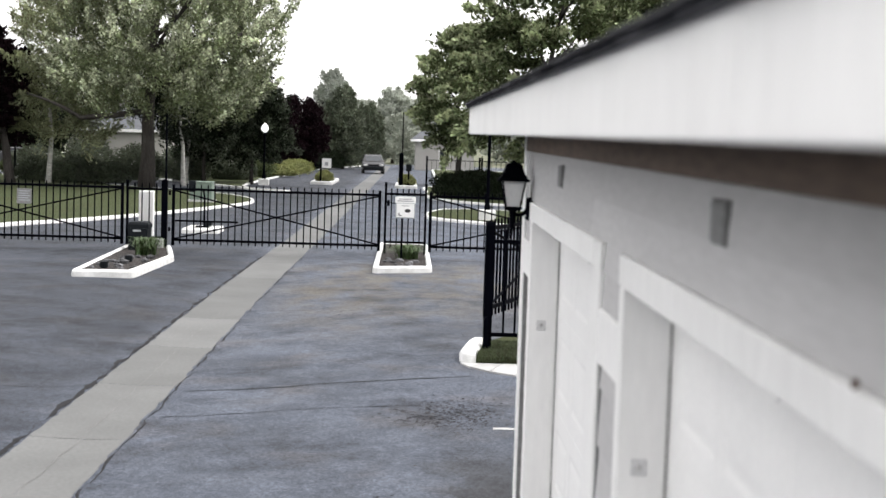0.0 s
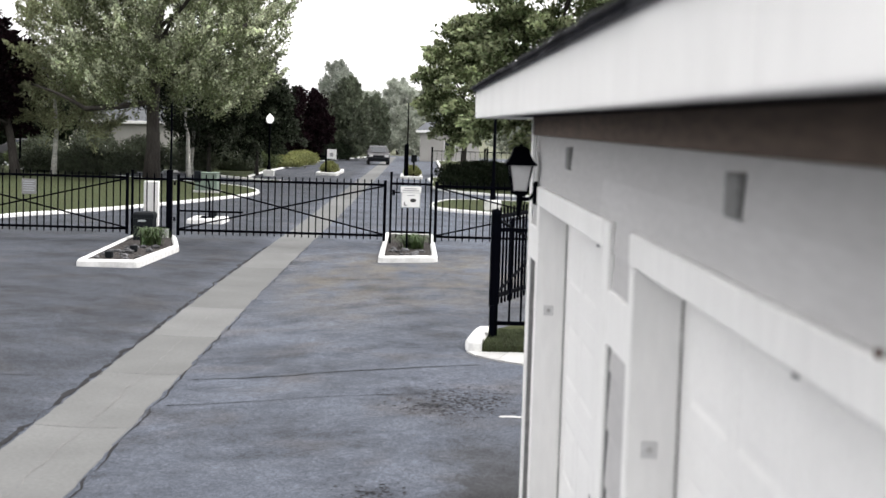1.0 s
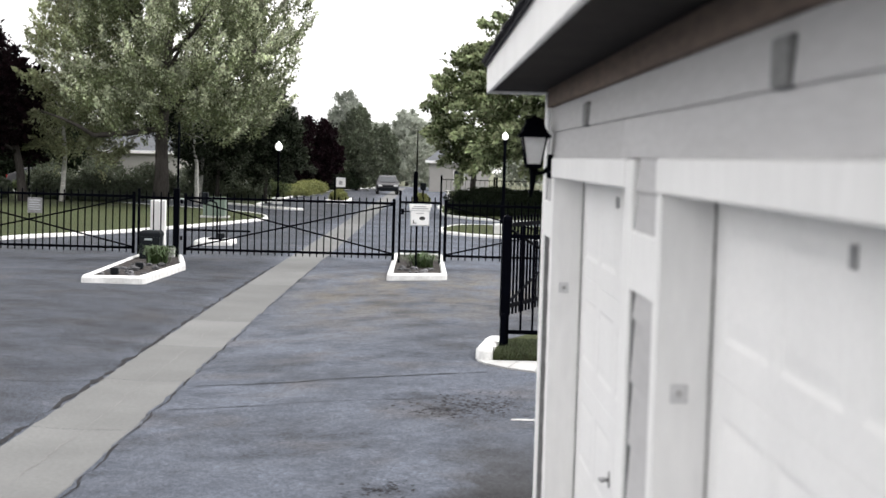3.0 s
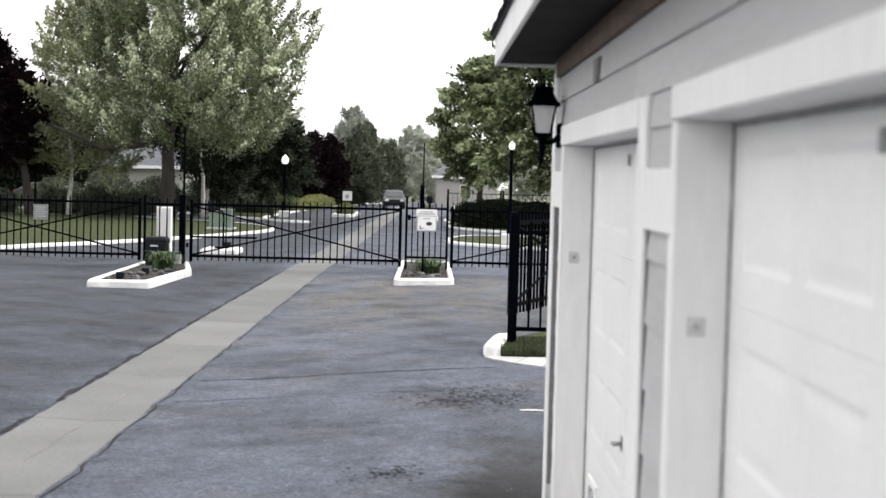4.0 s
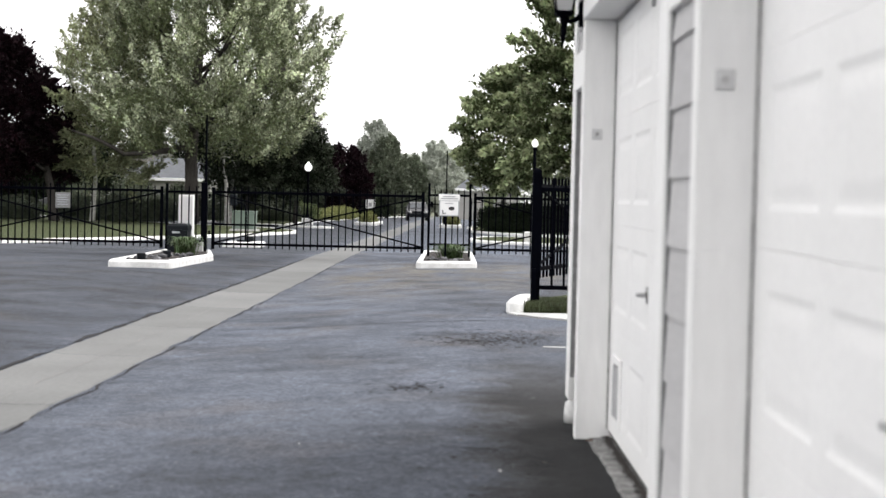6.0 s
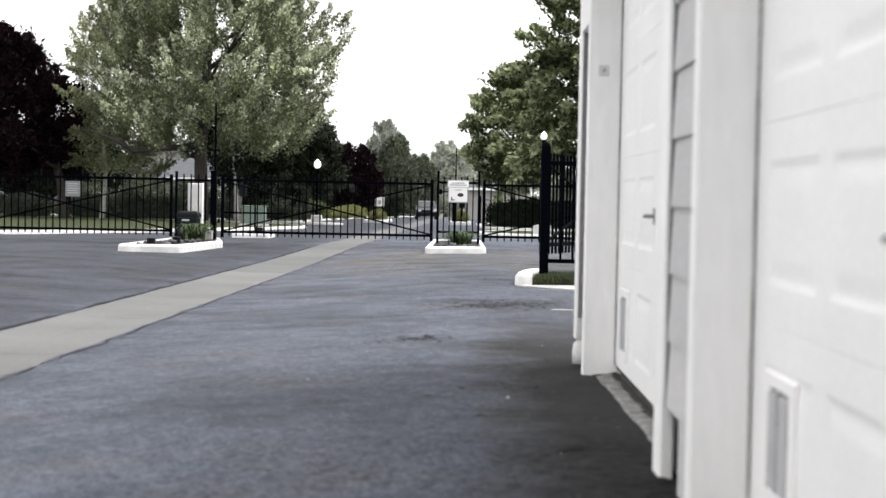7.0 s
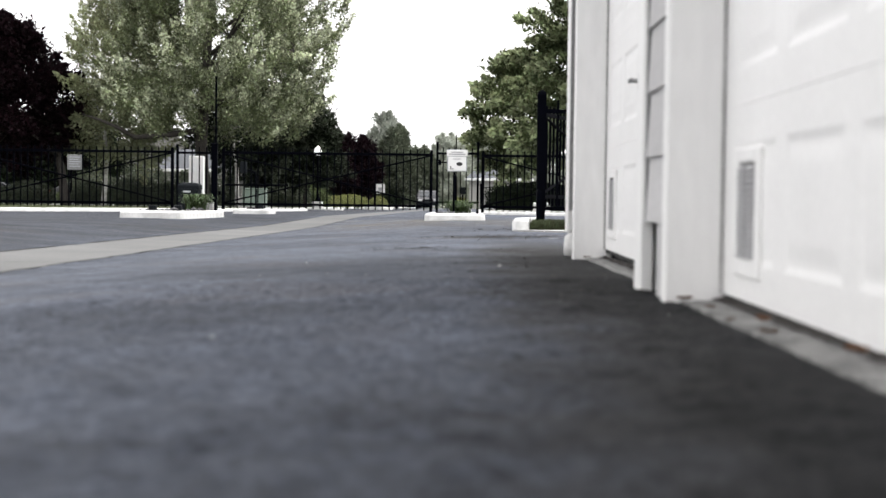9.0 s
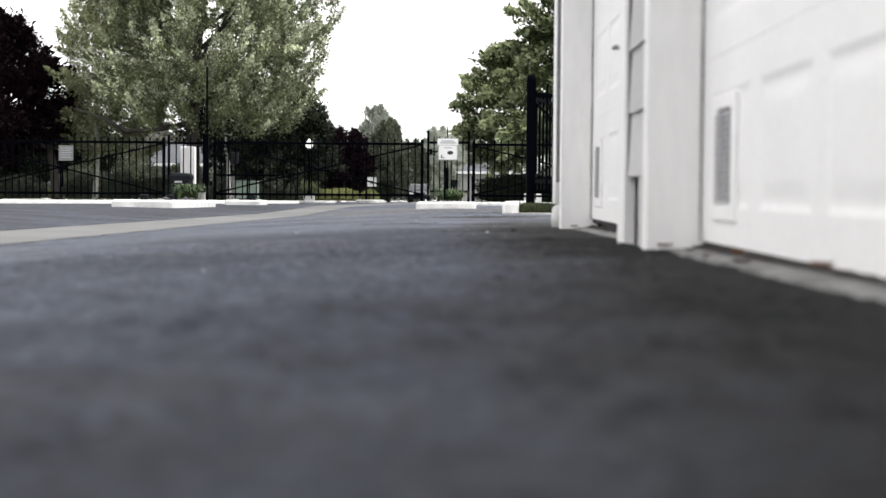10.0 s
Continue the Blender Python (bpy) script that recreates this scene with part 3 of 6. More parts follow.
    for sx, sy, dx, dy, cnt in ((-0.10, 8.9, 0.28, 0.40, 330), (-0.50, 8.55, 0.16, 0.16, 80), (-0.92, 5.4, 0.13, 0.12, 50), (-0.35, 2.8, 0.20, 0.7, 50), (-1.6, 17.5, 0.7, 0.5, 90)):
        for k in range(cnt):
            x, y, r, a = rnd.gauss(sx, dx), rnd.gauss(sy, dy), rnd.uniform(0.006, 0.024), rnd.uniform(0, 6.28)
            if x > -0.02 and y < 4.6:
                x = -0.04 - abs(x) * 0.5
            z, b = ground_z(x, y), len(verts)
            verts += [(x + r * math.cos(a + q * 1.257) * rnd.uniform(0.6, 1.3), y + r * math.sin(a + q * 1.257) * rnd.uniform(0.6, 1.3), z + 0.002) for q in range(5)] + [(x, y, z + 0.002 + r * 0.2)]
            faces += [(b + q, b + (q + 1) % 5, b + 5) for q in range(5)]
    tagged(new("asphalt_crumbs", mesh_from("asphalt_crumbs", verts, faces, M_TAR)), "dark crumbled asphalt chips on the worn surface", "crumbs", kind="stuff")


# ---- garage ----
DOOR_W, DOOR_TOP, TILT = 2.70, 2.12, 0.43
GAR_Y0, GAR_Y1, GAR_X1 = -6.60, 4.06, 6.6


def eave_z(y):
    return 2.597


def garage_door():
    """A sectional door with raised panels, built for an opening from y = 0 towards -y."""
    root = thing("garage_door", (0, 0, 0), "white sectional garage door with raised panels and a low vent", "garage door", "garage doors")
    xf, h = 0.168, 0.527
    for s in range(4):
        z0, z1 = 0.03 + s * h, 0.03 + (s + 1) * h - 0.0012
        bm = bmesh.new()
        ycuts, pan = [0.0], []
        for k in range(4):
            a = -0.15 - k * 0.64
            pan.append((a, a - 0.52))
            ycuts += [a, a - 0.52]
        ycuts.append(-DOOR_W)
        zc = [z0, z0 + 0.10, z1 - 0.10, z1]

        def vert(y, z, x=xf):
            return bm.verts.new((x, y, z))
        for i in range(len(ycuts) - 1):
            for j in range(3):
                ya, yb, za, zb = ycuts[i], ycuts[i + 1], zc[j], zc[j + 1]
                if j == 1 and (ya, yb) in pan:
                    prof = [(0, 0), (0.02, 0.004), (0.034, 0.004), (0.07, 0.0008)]
                    loops = [[vert(ya - d, za + d, xf + e), vert(yb + d, za + d, xf + e), vert(yb + d, zb - d, xf + e), vert(ya - d, zb - d, xf + e)] for d, e in prof]
                    for p, q in zip(loops, loops[1:]):
                        for c in range(4):
                            bm.faces.new((p[c], p[(c + 1) % 4], q[(c + 1) % 4], q[c]))
                    bm.faces.new(loops[-1])
                else:
                    bm.faces.new((vert(ya, za), vert(yb, za), vert(yb, zb), vert(ya, zb)))
        for y0, y1, za, zb in ((0, -DOOR_W, z1, z1), (0, -DOOR_W, z0, z0)):
            bm.faces.new((vert(y0, za), vert(y1, za), vert(y1, za, xf + 0.045), vert(y0, za, xf + 0.045)))
        bm.faces.new((vert(0, z0, xf + 0.045), vert(-DOOR_W, z0, xf + 0.045), vert(-DOOR_W, z1, xf + 0.045), vert(0, z1, xf + 0.045)))
        bmesh.ops.remove_doubles(bm, verts=bm.verts, dist=0.0005)
        bmesh.ops.recalc_face_normals(bm, faces=bm.faces)
        part("section", bm, M_DOOR, root)
    part("bottom_seal", box(xf + 0.005, xf + 0.04, -DOOR_W, 0, 0.008, 0.03, 0.004), M_RUBBER, root, "black rubber bottom seal")
    part("weather_strip", box(xf - 0.010, xf - 0.002, -0.011, -0.0005, 0.03, 2.11, 0.002), M_STRIP, root, "grey weather strip beside the door")
    part("weather_strip", box(xf - 0.010, xf - 0.002, -DOOR_W + 0.002, -0.012, 2.102, 2.113, 0.002), M_STRIP, root, "grey weather strip over the door")
    ya, yb, za, zb = -0.20, -0.53, 0.095, 0.44
    bm = bmesh.new()
    for b in ((ya - 0.055, ya, za, zb), (yb, yb + 0.055, za, zb), (yb + 0.055, ya - 0.055, za, za + 0.05), (yb + 0.055, ya - 0.055, zb - 0.04, zb)):
        box(xf - 0.010, xf + 0.004, b[0], b[1], b[2], b[3], 0.004, bm)
    vent = part("vent", bm, M_DOOR, root, "white framed louvre vent")
    part("backing", box(xf - 0.004, xf + 0.0, yb + 0.055, ya - 0.055, za + 0.05, zb - 0.04), M_GREYVENT, vent, "grey vent opening")
    for k in range(15):
        z = za + 0.058 + k * 0.0165
        bm = box(-0.008, 0.008, yb + 0.056, ya - 0.056, -0.0025, 0.0025)
        bmesh.ops.rotate(bm, verts=bm.verts, matrix=Matrix.Rotation(radians(-55), 3, "Y"))
        bmesh.ops.translate(bm, verts=bm.verts, vec=(xf - 0.0085, 0, z))
        part("slat", bm, M_SLAT, vent)
    part("mullion", box(xf - 0.0165, xf - 0.006, (ya + yb) / 2 - 0.007, (ya + yb) / 2 + 0.007, za + 0.05, zb - 0.04, 0.002), M_SLAT, vent)
    yc = -DOOR_W / 2
    bm = tube([(xf + 0.002, yc, 0.81), (xf - 0.035, yc, 0.81)], [0.011, 0.009], 10)
    tube([(xf - 0.035, yc - 0.045, 0.812), (xf - 0.040, yc, 0.81), (xf - 0.035, yc + 0.045, 0.806)], [0.007, 0.009, 0.007], 8, bm)
    h1 = part("handle", bm, M_STEEL, root, "dull steel T-handle lock", True)
    part("escutcheon", box(xf - 0.004, xf + 0.003, yc - 0.022, yc + 0.022, 0.775, 0.845, 0.003), M_STEEL, h1)
    part("pull_tab", box(xf - 0.014, xf + 0.002, yc - 0.011, yc + 0.011, 2.01, 2.06, 0.003), M_SLAT, root, "grey pull tab at the top")
    return root


def key_plate(y):
    root = thing("key_plate", (0.075, y, 1.537), "small square metal plate with dark screw on jamb", "switch plate", "jamb plates")
    part("plate", box(0.049, 0.101, y - 0.006, y + 0.001, 1.509, 1.565, 0.0025), M_PLATE, root)
    bm = lathe([(0.010, 0), (0.010, 0.006), (0.006, 0.008)], (0, 0, 0), 12)
    bmesh.ops.rotate(bm, verts=bm.verts, matrix=Matrix.Rotation(radians(90), 3, "X"))
    bmesh.ops.translate(bm, verts=bm.verts, vec=(0.075, y - 0.006, 1.537))
    part("button", bm, M_STRIP, root, "dark round button")
    root.location = (0.075, y - 0.0115, 1.537 + 0.0075 * y)
    return root


def block_vent(y):
    root = thing("wall_vent", (0.03, y, 2.36), "small grey weathered vent block on the siding", "wall vent", "wall vents")
    part("body", box(0.003, 0.04, y - 0.07, y + 0.07, 2.363, 2.467, 0.006), M_GREYVENT, root)
    for k in range(4):
        part("slot", box(0.001, 0.006, y - 0.055, y + 0.055, 2.377 + k * 0.022, 2.383 + k * 0.022, 0.001), M_GREYVENT, root)
    return root


def rust_screw(y, z):
    root = thing("screw", (0, y, z), "rusty brown screw head in the trim", "screw")
    bm = lathe([(0.008, 0.0), (0.009, 0.005), (0.006, 0.009)], (0, 0, 0), 12)
    bmesh.ops.rotate(bm, verts=bm.verts, matrix=Matrix.Rotation(radians(-90), 3, "Y"))
    bmesh.ops.translate(bm, verts=bm.verts, vec=(-0.002, y, z))
    part("head", bm, M_RUST, root)


def lap_board(y0, y1, z0, z1, parent, x=0.014):
    """One clapboard: thick at the butt, thin at the top."""
    bm = bmesh.new()
    c = [(x, z0), (x + 0.018, z0), (x + 0.021, z1 + 0.006), (x + 0.011, z1 + 0.006)]
    a = [bm.verts.new((p, y0, q)) for p, q in c]
    b = [bm.verts.new((p, y1, q)) for p, q in c]
    for i in range(4):
        bm.faces.new((a[i], a[(i + 1) % 4], b[(i + 1) % 4], b[i]))
    bm.faces.new(a[::-1])
    bm.faces.new(b)
    bmesh.ops.recalc_face_normals(bm, faces=bm.faces)
    part("board", bm, M_SIDING, parent)


def build_garage():
    root = thing("garage", (0, 0, 0), "white garage block with grey lap siding and shingled roof", "garage")
    # front wall core behind the boards, pierced by the door openings
    openings = [(-6.22, -3.52), (-2.78, -0.08), (0.66, 3.36)]
    ys = [GAR_Y0, -6.22, -3.52, -2.78, -0.08, 0.66, 3.36, GAR_Y1]
    for a, b in zip(ys[::2], ys[1::2]):
        part("wall_pier", box(0.06, 0.22, a + 0.02 * (a > -6), b - 0.02 * (b < 4), 0.235, 2.12), M_SIDING, root)
    wall = part("wall", box(0.06, 0.22, GAR_Y0, GAR_Y1 - 0.02, 2.145, 2.61), M_SIDING, root, "wall core behind grey lap siding")
    part("wall", box(6.4, GAR_X1, GAR_Y0, GAR_Y1, 0, 2.61), M_SIDING, root, "plain grey back wall")
    part("wall", box(0.224, 6.396, GAR_Y0, GAR_Y0 + 0.16, 0, 2.61), M_SIDING, root, "plain grey end wall")
    part("wall", box(0.224, 6.396, GAR_Y1 - 0.18, GAR_Y1 - 0.02, 0, 2.61), M_SIDING, root, "plain grey end wall")
    # bays between the posts
    for a, b in ((-3.42, -2.86), (0.0, 0.50), (3.46, 3.90)):
        zs = [0.225 + 0.21 * k for k in range(8)]
        for z in zs[:-1]:
            lap_board(a + 0.004, b - 0.015, z, z + 0.21, wall, 0.034 if a > 3 else 0.014)
        lap_board(a + 0.004, b - 0.015, zs[-1], 1.79, wall, 0.034 if a > 3 else 0.014)
        lap_board(a + 0.004, b - 0.004, 1.985, 2.115, wall)
        lap_board(a + 0.004, b - 0.004, 2.115, 2.222, wall)
        part("band", box(0.002, 0.055, a + 0.001, b - 0.001, 1.79, 1.985, 0.004), M_WHITE, root, "white trim block between posts")
        # thin grey strip along the edge where siding meets the post
        part("edge_strip", box(0.013, 0.05, b - 0.014, b - 0.0005, 0.225, 1.789), M_GREYVENT, root, "thin grey strip beside the post")
        part("foundation", box(0.195, 0.24, a - 0.05, b + 0.05, -0.05, 0.234), M_FOUND, root, "dark recessed foundation")
    part("plinth", box(0.02, 0.19, 0.001, 0.25, -0.05, 0.224, 0.004), M_SIDING, root, "grey plinth block under the siding")
    # added brown strip: eave shade on the top siding, put in as colour
    part("eave_shade_strip", box(0.004, 0.05, GAR_Y0, GAR_Y1 - 0.09, 2.507, 2.612, 0.004), M_EAVESHADE, root, "brown strip standing in for shade under the soffit")
    for z0, z1 in ((2.226, 2.366), (2.366, 2.498)):
        lap_board(GAR_Y0, 0.9, z0, z1, wall)
        lap_board(0.904, GAR_Y1 - 0.09, z0, z1, wall)
    # posts, heads, corner board
    for a, b in ((-3.52, -3.42), (-2.86, -2.78), (-0.08, 0.0), (0.50, 0.66), (3.36, 3.46)):
        part("post", box(0.0, 0.045 if a == 0.50 else 0.205, a, b, -0.06, 2.222 if b - a > 0.12 else DOOR_TOP - 0.001, 0.006), M_WHITE, root, "white-painted door post")
    part("jamb", box(0.046, 0.205, 0.60, 0.66, -0.06, 2.10, 0.003), M_WHITE, root, "white-painted door jamb")
    for a, b in ((-6.22, -3.42), (-2.86, 0.0), (0.665, 3.46)):
        part("head", box(-0.004, 0.205, a, b, DOOR_TOP, 2.224, 0.006), M_WHITE, root, "white-painted door head trim")
    part("corner_board", box(0.004, 0.06, 3.90, GAR_Y1, 0.10, 2.60, 0.005), M_WHITE, root, "white corner board")
    part("corner_board", box(0.062, 0.16, GAR_Y1 - 0.018, GAR_Y1 + 0.006, 0.10, 2.60, 0.004), M_WHITE, root, "white corner board")
    part("footing", lathe([(0.05, 0.0), (0.052, 0.06), (0.045, 0.12), (0.02, 0.14)], (0.04, 3.93, -0.04), 14), M_KERB, root, "white-painted rounded concrete footing", True)
    part("floor_slab", box(0.225, 6.39, GAR_Y0 + 0.17, GAR_Y1 - 0.19, -0.05, 0.005), M_SILL, root)
    for a, b in openings:
        bm = bmesh.new()
        n, rnd = 140, random.Random(int(a * 10))
        pa = [bm.verts.new((0.030 + 0.028 * (a > 0) + 0.011 * noise.noise((k * 0.13, a, 0)) + rnd.uniform(-0.005, 0.005), a + (b - a) * k / n, -0.03)) for k in range(n + 1)]
        pb = [bm.verts.new((0.052 + 0.028 * (a > 0) + 0.011 * noise.noise((k * 0.13, a, 0)) + rnd.uniform(-0.004, 0.004), a + (b - a) * k / n, 0.006 - 0.0075 * (a + (b - a) * k / n))) for k in range(n + 1)]
        pc = [bm.verts.new((0.30, a + (b - a) * k / n, 0.010 - 0.0075 * (a + (b - a) * k / n))) for k in range(n + 1)]
        for u, v in ((pa, pb), (pb, pc)):
            for k in range(n):
                bm.faces.new((u[k], u[k + 1], v[k + 1], v[k]))
        bmesh.ops.recalc_face_normals(bm, faces=bm.faces)
        part("sill", bm, M_SILL, root, "worn concrete door sill")
        # dark uneven strip along the foot of the door
        bm = bmesh.new()
        da = [bm.verts.new((0.140 + 0.018 * noise.noise((k * 0.21, a, 4)) + rnd.uniform(-0.012, 0.012), a + (b - a) * k / n, 0.0115 - 0.0075 * (a + (b - a) * k / n))) for k in range(n + 1)]
        db = [bm.verts.new((0.172, a + (b - a) * k / n, 0.018 + 0.006 * noise.noise((k * 0.4, a, 8)) - 0.0075 * (a + (b - a) * k / n))) for k in range(n + 1)]
        for k in range(n):
            bm.faces.new((da[k], da[k + 1], db[k + 1], db[k]))
        bmesh.ops.recalc_face_normals(bm, faces=bm.faces)
        part("foot_strip", bm, M_FOOTSTRIP, root, "dark brown strip along the door foot")
    # eave: fascia, soffit, roof planes
    ya, yb, xo = GAR_Y0 - 0.3, 4.36, -0.325

    def eave_box(x0, x1, y0, y1, dz0, dz1, bevel=0.004):
        b = box(x0, x1, y0, y1, dz0, dz1, bevel)
        for v in b.verts:
            v.co.z += eave_z(v.co.y)
        return b
    part("fascia", eave_box(xo, xo + 0.022, ya, -2.99, 0.0, 0.170), M_WHITE, root, "white fascia board")
    part("fascia", eave_box(xo, xo + 0.022, -2.982, yb, 0.0, 0.170), M_WHITE, root, "white fascia board")
    part("fascia", eave_box(xo + 0.023, 6.9, yb - 0.022, yb, 0.0, 0.170), M_WHITE, root, "white fascia board")
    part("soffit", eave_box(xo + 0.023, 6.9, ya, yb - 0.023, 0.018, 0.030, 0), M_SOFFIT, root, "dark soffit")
    part("joint_backing", eave_box(xo + 0.023, xo + 0.035, -3.08, -2.90, 0.032, 0.165), M_STRIP, root, "grey backing behind the fascia joint")
    part("drip_edge", eave_box(xo - 0.012, xo + 0.05, ya, yb + 0.012, 0.171, 0.179, 0.002), M_WHITE, root, "white metal drip edge")
    rise, ridge = 0.32, 3.2
    roof = bmesh.new()
    zf = lambda y: eave_z(y) + 0.180
    pts = [(xo - 0.02, ya, zf(ya)), (xo - 0.02, yb + 0.02, zf(yb)), (ridge, yb - 3.3, zf(yb) + rise * (ridge - xo)), (ridge, ya, zf(ya) + rise * (ridge - xo)), (2 * ridge - xo, yb + 0.02, zf(yb)), (2 * ridge - xo, ya, zf(ya))]
    v = [roof.verts.new(p) for p in pts]
    for f in ((0, 1, 2, 3), (1, 4, 2), (4, 5, 3, 2)):
        roof.faces.new([v[i] for i in f])
    bmesh.ops.recalc_face_normals(roof, faces=roof.faces)
    bmesh.ops.solidify(roof, geom=roof.faces[:], thickness=0.02)
    rp = part("roof", roof, M_SHINGLE, root, "dark asphalt shingle roof")
    rnd = random.Random(3)
    y = ya
    k = 0
    while y < yb:
        w = 0.30
        bm = box(xo - 0.032 - rnd.uniform(0, 0.012), xo + 0.16, y + 0.003, min(y + w - 0.003, yb + 0.02), 0.0, 0.008)
        for vv in bm.verts:
            vv.co.z += zf(vv.co.y) + rise * (vv.co.x - xo) + 0.006 + 0.004 * (k % 2)
        part("shingle", bm, M_SHINGLE, rp)
        y += w
        k += 1
    root.matrix_basis = pose(0, 0, 0, TILT, 0, 0)


def wall_lantern():
    x, y = -0.09, 3.60
    root = thing("wall_lantern", (0.0, y, 2.2), "black four-sided wall lantern with frosted panes", "wall lantern")
    part("back_plate", box(-0.012, 0.03, y - 0.045, y + 0.045, 2.14, 2.27, 0.006), M_BLACK, root)
    bm = tube([(-0.005, y, 2.20), (-0.03, y, 2.172), (-0.06, y, 2.166), (x, y, 2.185)], [0.013, 0.012, 0.012, 0.014], 8)
    tube([(x, y, 2.20), (x + 0.002, y, 2.14), (x - 0.003, y, 2.08), (x - 0.008, y, 2.03)], [0.020, 0.018, 0.013, 0.006], 8, bm)
    part("arm", bm, M_BLACK, root, "", True)
    part("base", lathe([(0.02, -0.012), (0.045, 0.0), (0.05, 0.012), (0.044, 0.018)], (x, y, 2.198), square=True), M_BLACK, root)
    for i in range(4):
        a = math.pi / 2 * i
        ca, sa = math.cos(a), math.sin(a)
        bm = bmesh.new()
        q = [(0.040, -0.040, 0.0), (0.040, 0.040, 0.0), (0.064, 0.064, 0.145), (0.064, -0.064, 0.145)]
        inner = [bm.verts.new((x + (u - 0.004) * ca - v * 0.93 * sa, y + (u - 0.004) * sa + v * 0.93 * ca, 2.216 + z)) for u, v, z in q]
        outer = [bm.verts.new((x + u * ca - v * 0.93 * sa, y + u * sa + v * 0.93 * ca, 2.216 + z)) for u, v, z in q]
        bm.faces.new(outer)
        bm.faces.new(inner[::-1])
        for c in range(4):
            bm.faces.new((outer[c], inner[c], inner[(c + 1) % 4], outer[(c + 1) % 4]))
        bmesh.ops.recalc_face_normals(bm, faces=bm.faces)
        part("pane", bm, M_FROST, root, "frosted glass pane")
        b = a + math.pi / 4
        part("cage_bar", tube([(x + 0.0575 * math.cos(b), y + 0.0575 * math.sin(b), 2.212), (x + 0.092 * math.cos(b), y + 0.092 * math.sin(b), 2.364)], [0.006, 0.006], 6), M_BLACK, root)
    part("cap", lathe([(0.088, 0.0), (0.090, 0.010), (0.074, 0.024), (0.056, 0.058), (0.046, 0.085), (0.048, 0.092), (0.040, 0.10), (0.022, 0.108)], (x, y, 2.360), square=True), M_BLACK, root, "stepped black cap")
    part("finial", lathe([(0.010, 0), (0.014, 0.008), (0.006, 0.018)], (x, y, 2.466), 10), M_BLACK, root)


# ---- gates and fences ----
def picket_mesh(h0, h1, w=0.025):
    bm = box(-w / 2, w / 2, -w / 2, w / 2, h0, h1 - 0.012)
    top = [f for f in bm.faces if f.normal.z > 0.9][0]
    r = bmesh.ops.extrude_face_region(bm, geom=[top])
    vs = [g for g in r["geom"] if isinstance(g, bmesh.types.BMVert)]
    for v in vs:
        v.co.z += 0.012
        v.co.x *= 0.3
        v.co.y *= 0.3
    bmesh.ops.delete(bm, geom=[top], context="FACES")
    me = bpy.data.meshes.new("picket")
    bm.to_mesh(me)
    bm.free()
    me.materials.append(M_BLACK)
    return me


PICKET = picket_mesh(0.17, 1.50)
PICKET_HIGH = picket_mesh(0.24, 1.54)


def pickets(root, x0, x1, step, me):
    n = int(round((x1 - x0) / step))
    for k in range(1, n):
        ob = new("picket", me)
        ob.parent = root
        ob.location = (x0 + (x1 - x0) * k / n, 0, 0)


def gate_leaf(width, label, brace=True, lo=0.26, hi=1.385, me=PICKET, step=0.152, stile=0.065, group="gate leaves"):
    """A barred leaf along local x, from 0 to width."""
    root = thing("metal_gate", (0, 0, 0), label, "gate", group)
    for x in (stile / 2, width - stile / 2):
        part("stile", box(x - stile / 2, x + stile / 2, -0.025, 0.025, lo - 0.12, hi + 0.10, 0.004), M_BLACK, root)
    for z in (lo, hi):
        part("rail", box(stile, width - stile, -0.02, 0.02, z - 0.026, z + 0.026, 0.003), M_BLACK, root)
    if brace:
        for a, b, y in ((lo + 0.03, hi - 0.03, -0.032), (hi - 0.03, lo + 0.03, -0.046)):
            bm = tube([(stile, y, a), (width - stile, y, b)], [0.019, 0.019], 6)
            part("brace", bm, M_BLACK, root, "diagonal brace rod")
    pickets(root, stile / 2, width - stile / 2, step, me)
    return root


def fence_panel(width, label, posts=(0.05, 0.05), top=1.58, lo=0.30, hi=1.37, step=0.152, me=PICKET, braces=False):
    root = thing("picket_fence", (0, 0, 0), label, "fence", "fence panels")
    for x, w in zip((0, width), posts):
        if w:
            part("post", lathe([(w / 2, 0.0), (w / 2, top - 0.03), (w / 2 + 0.008, top - 0.028), (w / 2 + 0.008, top - 0.012), (w / 5, top)], (x, 0, 0), square=True), M_BLACK, root)
    for z in (lo, hi):
        part("rail", box(posts[0] / 2, width - posts[1] / 2, -0.017, 0.017, z - 0.024, z + 0.024, 0.003), M_BLACK, root)
    pickets(root, 0, width, step, me)
    return root


GATE_Y = 27.2


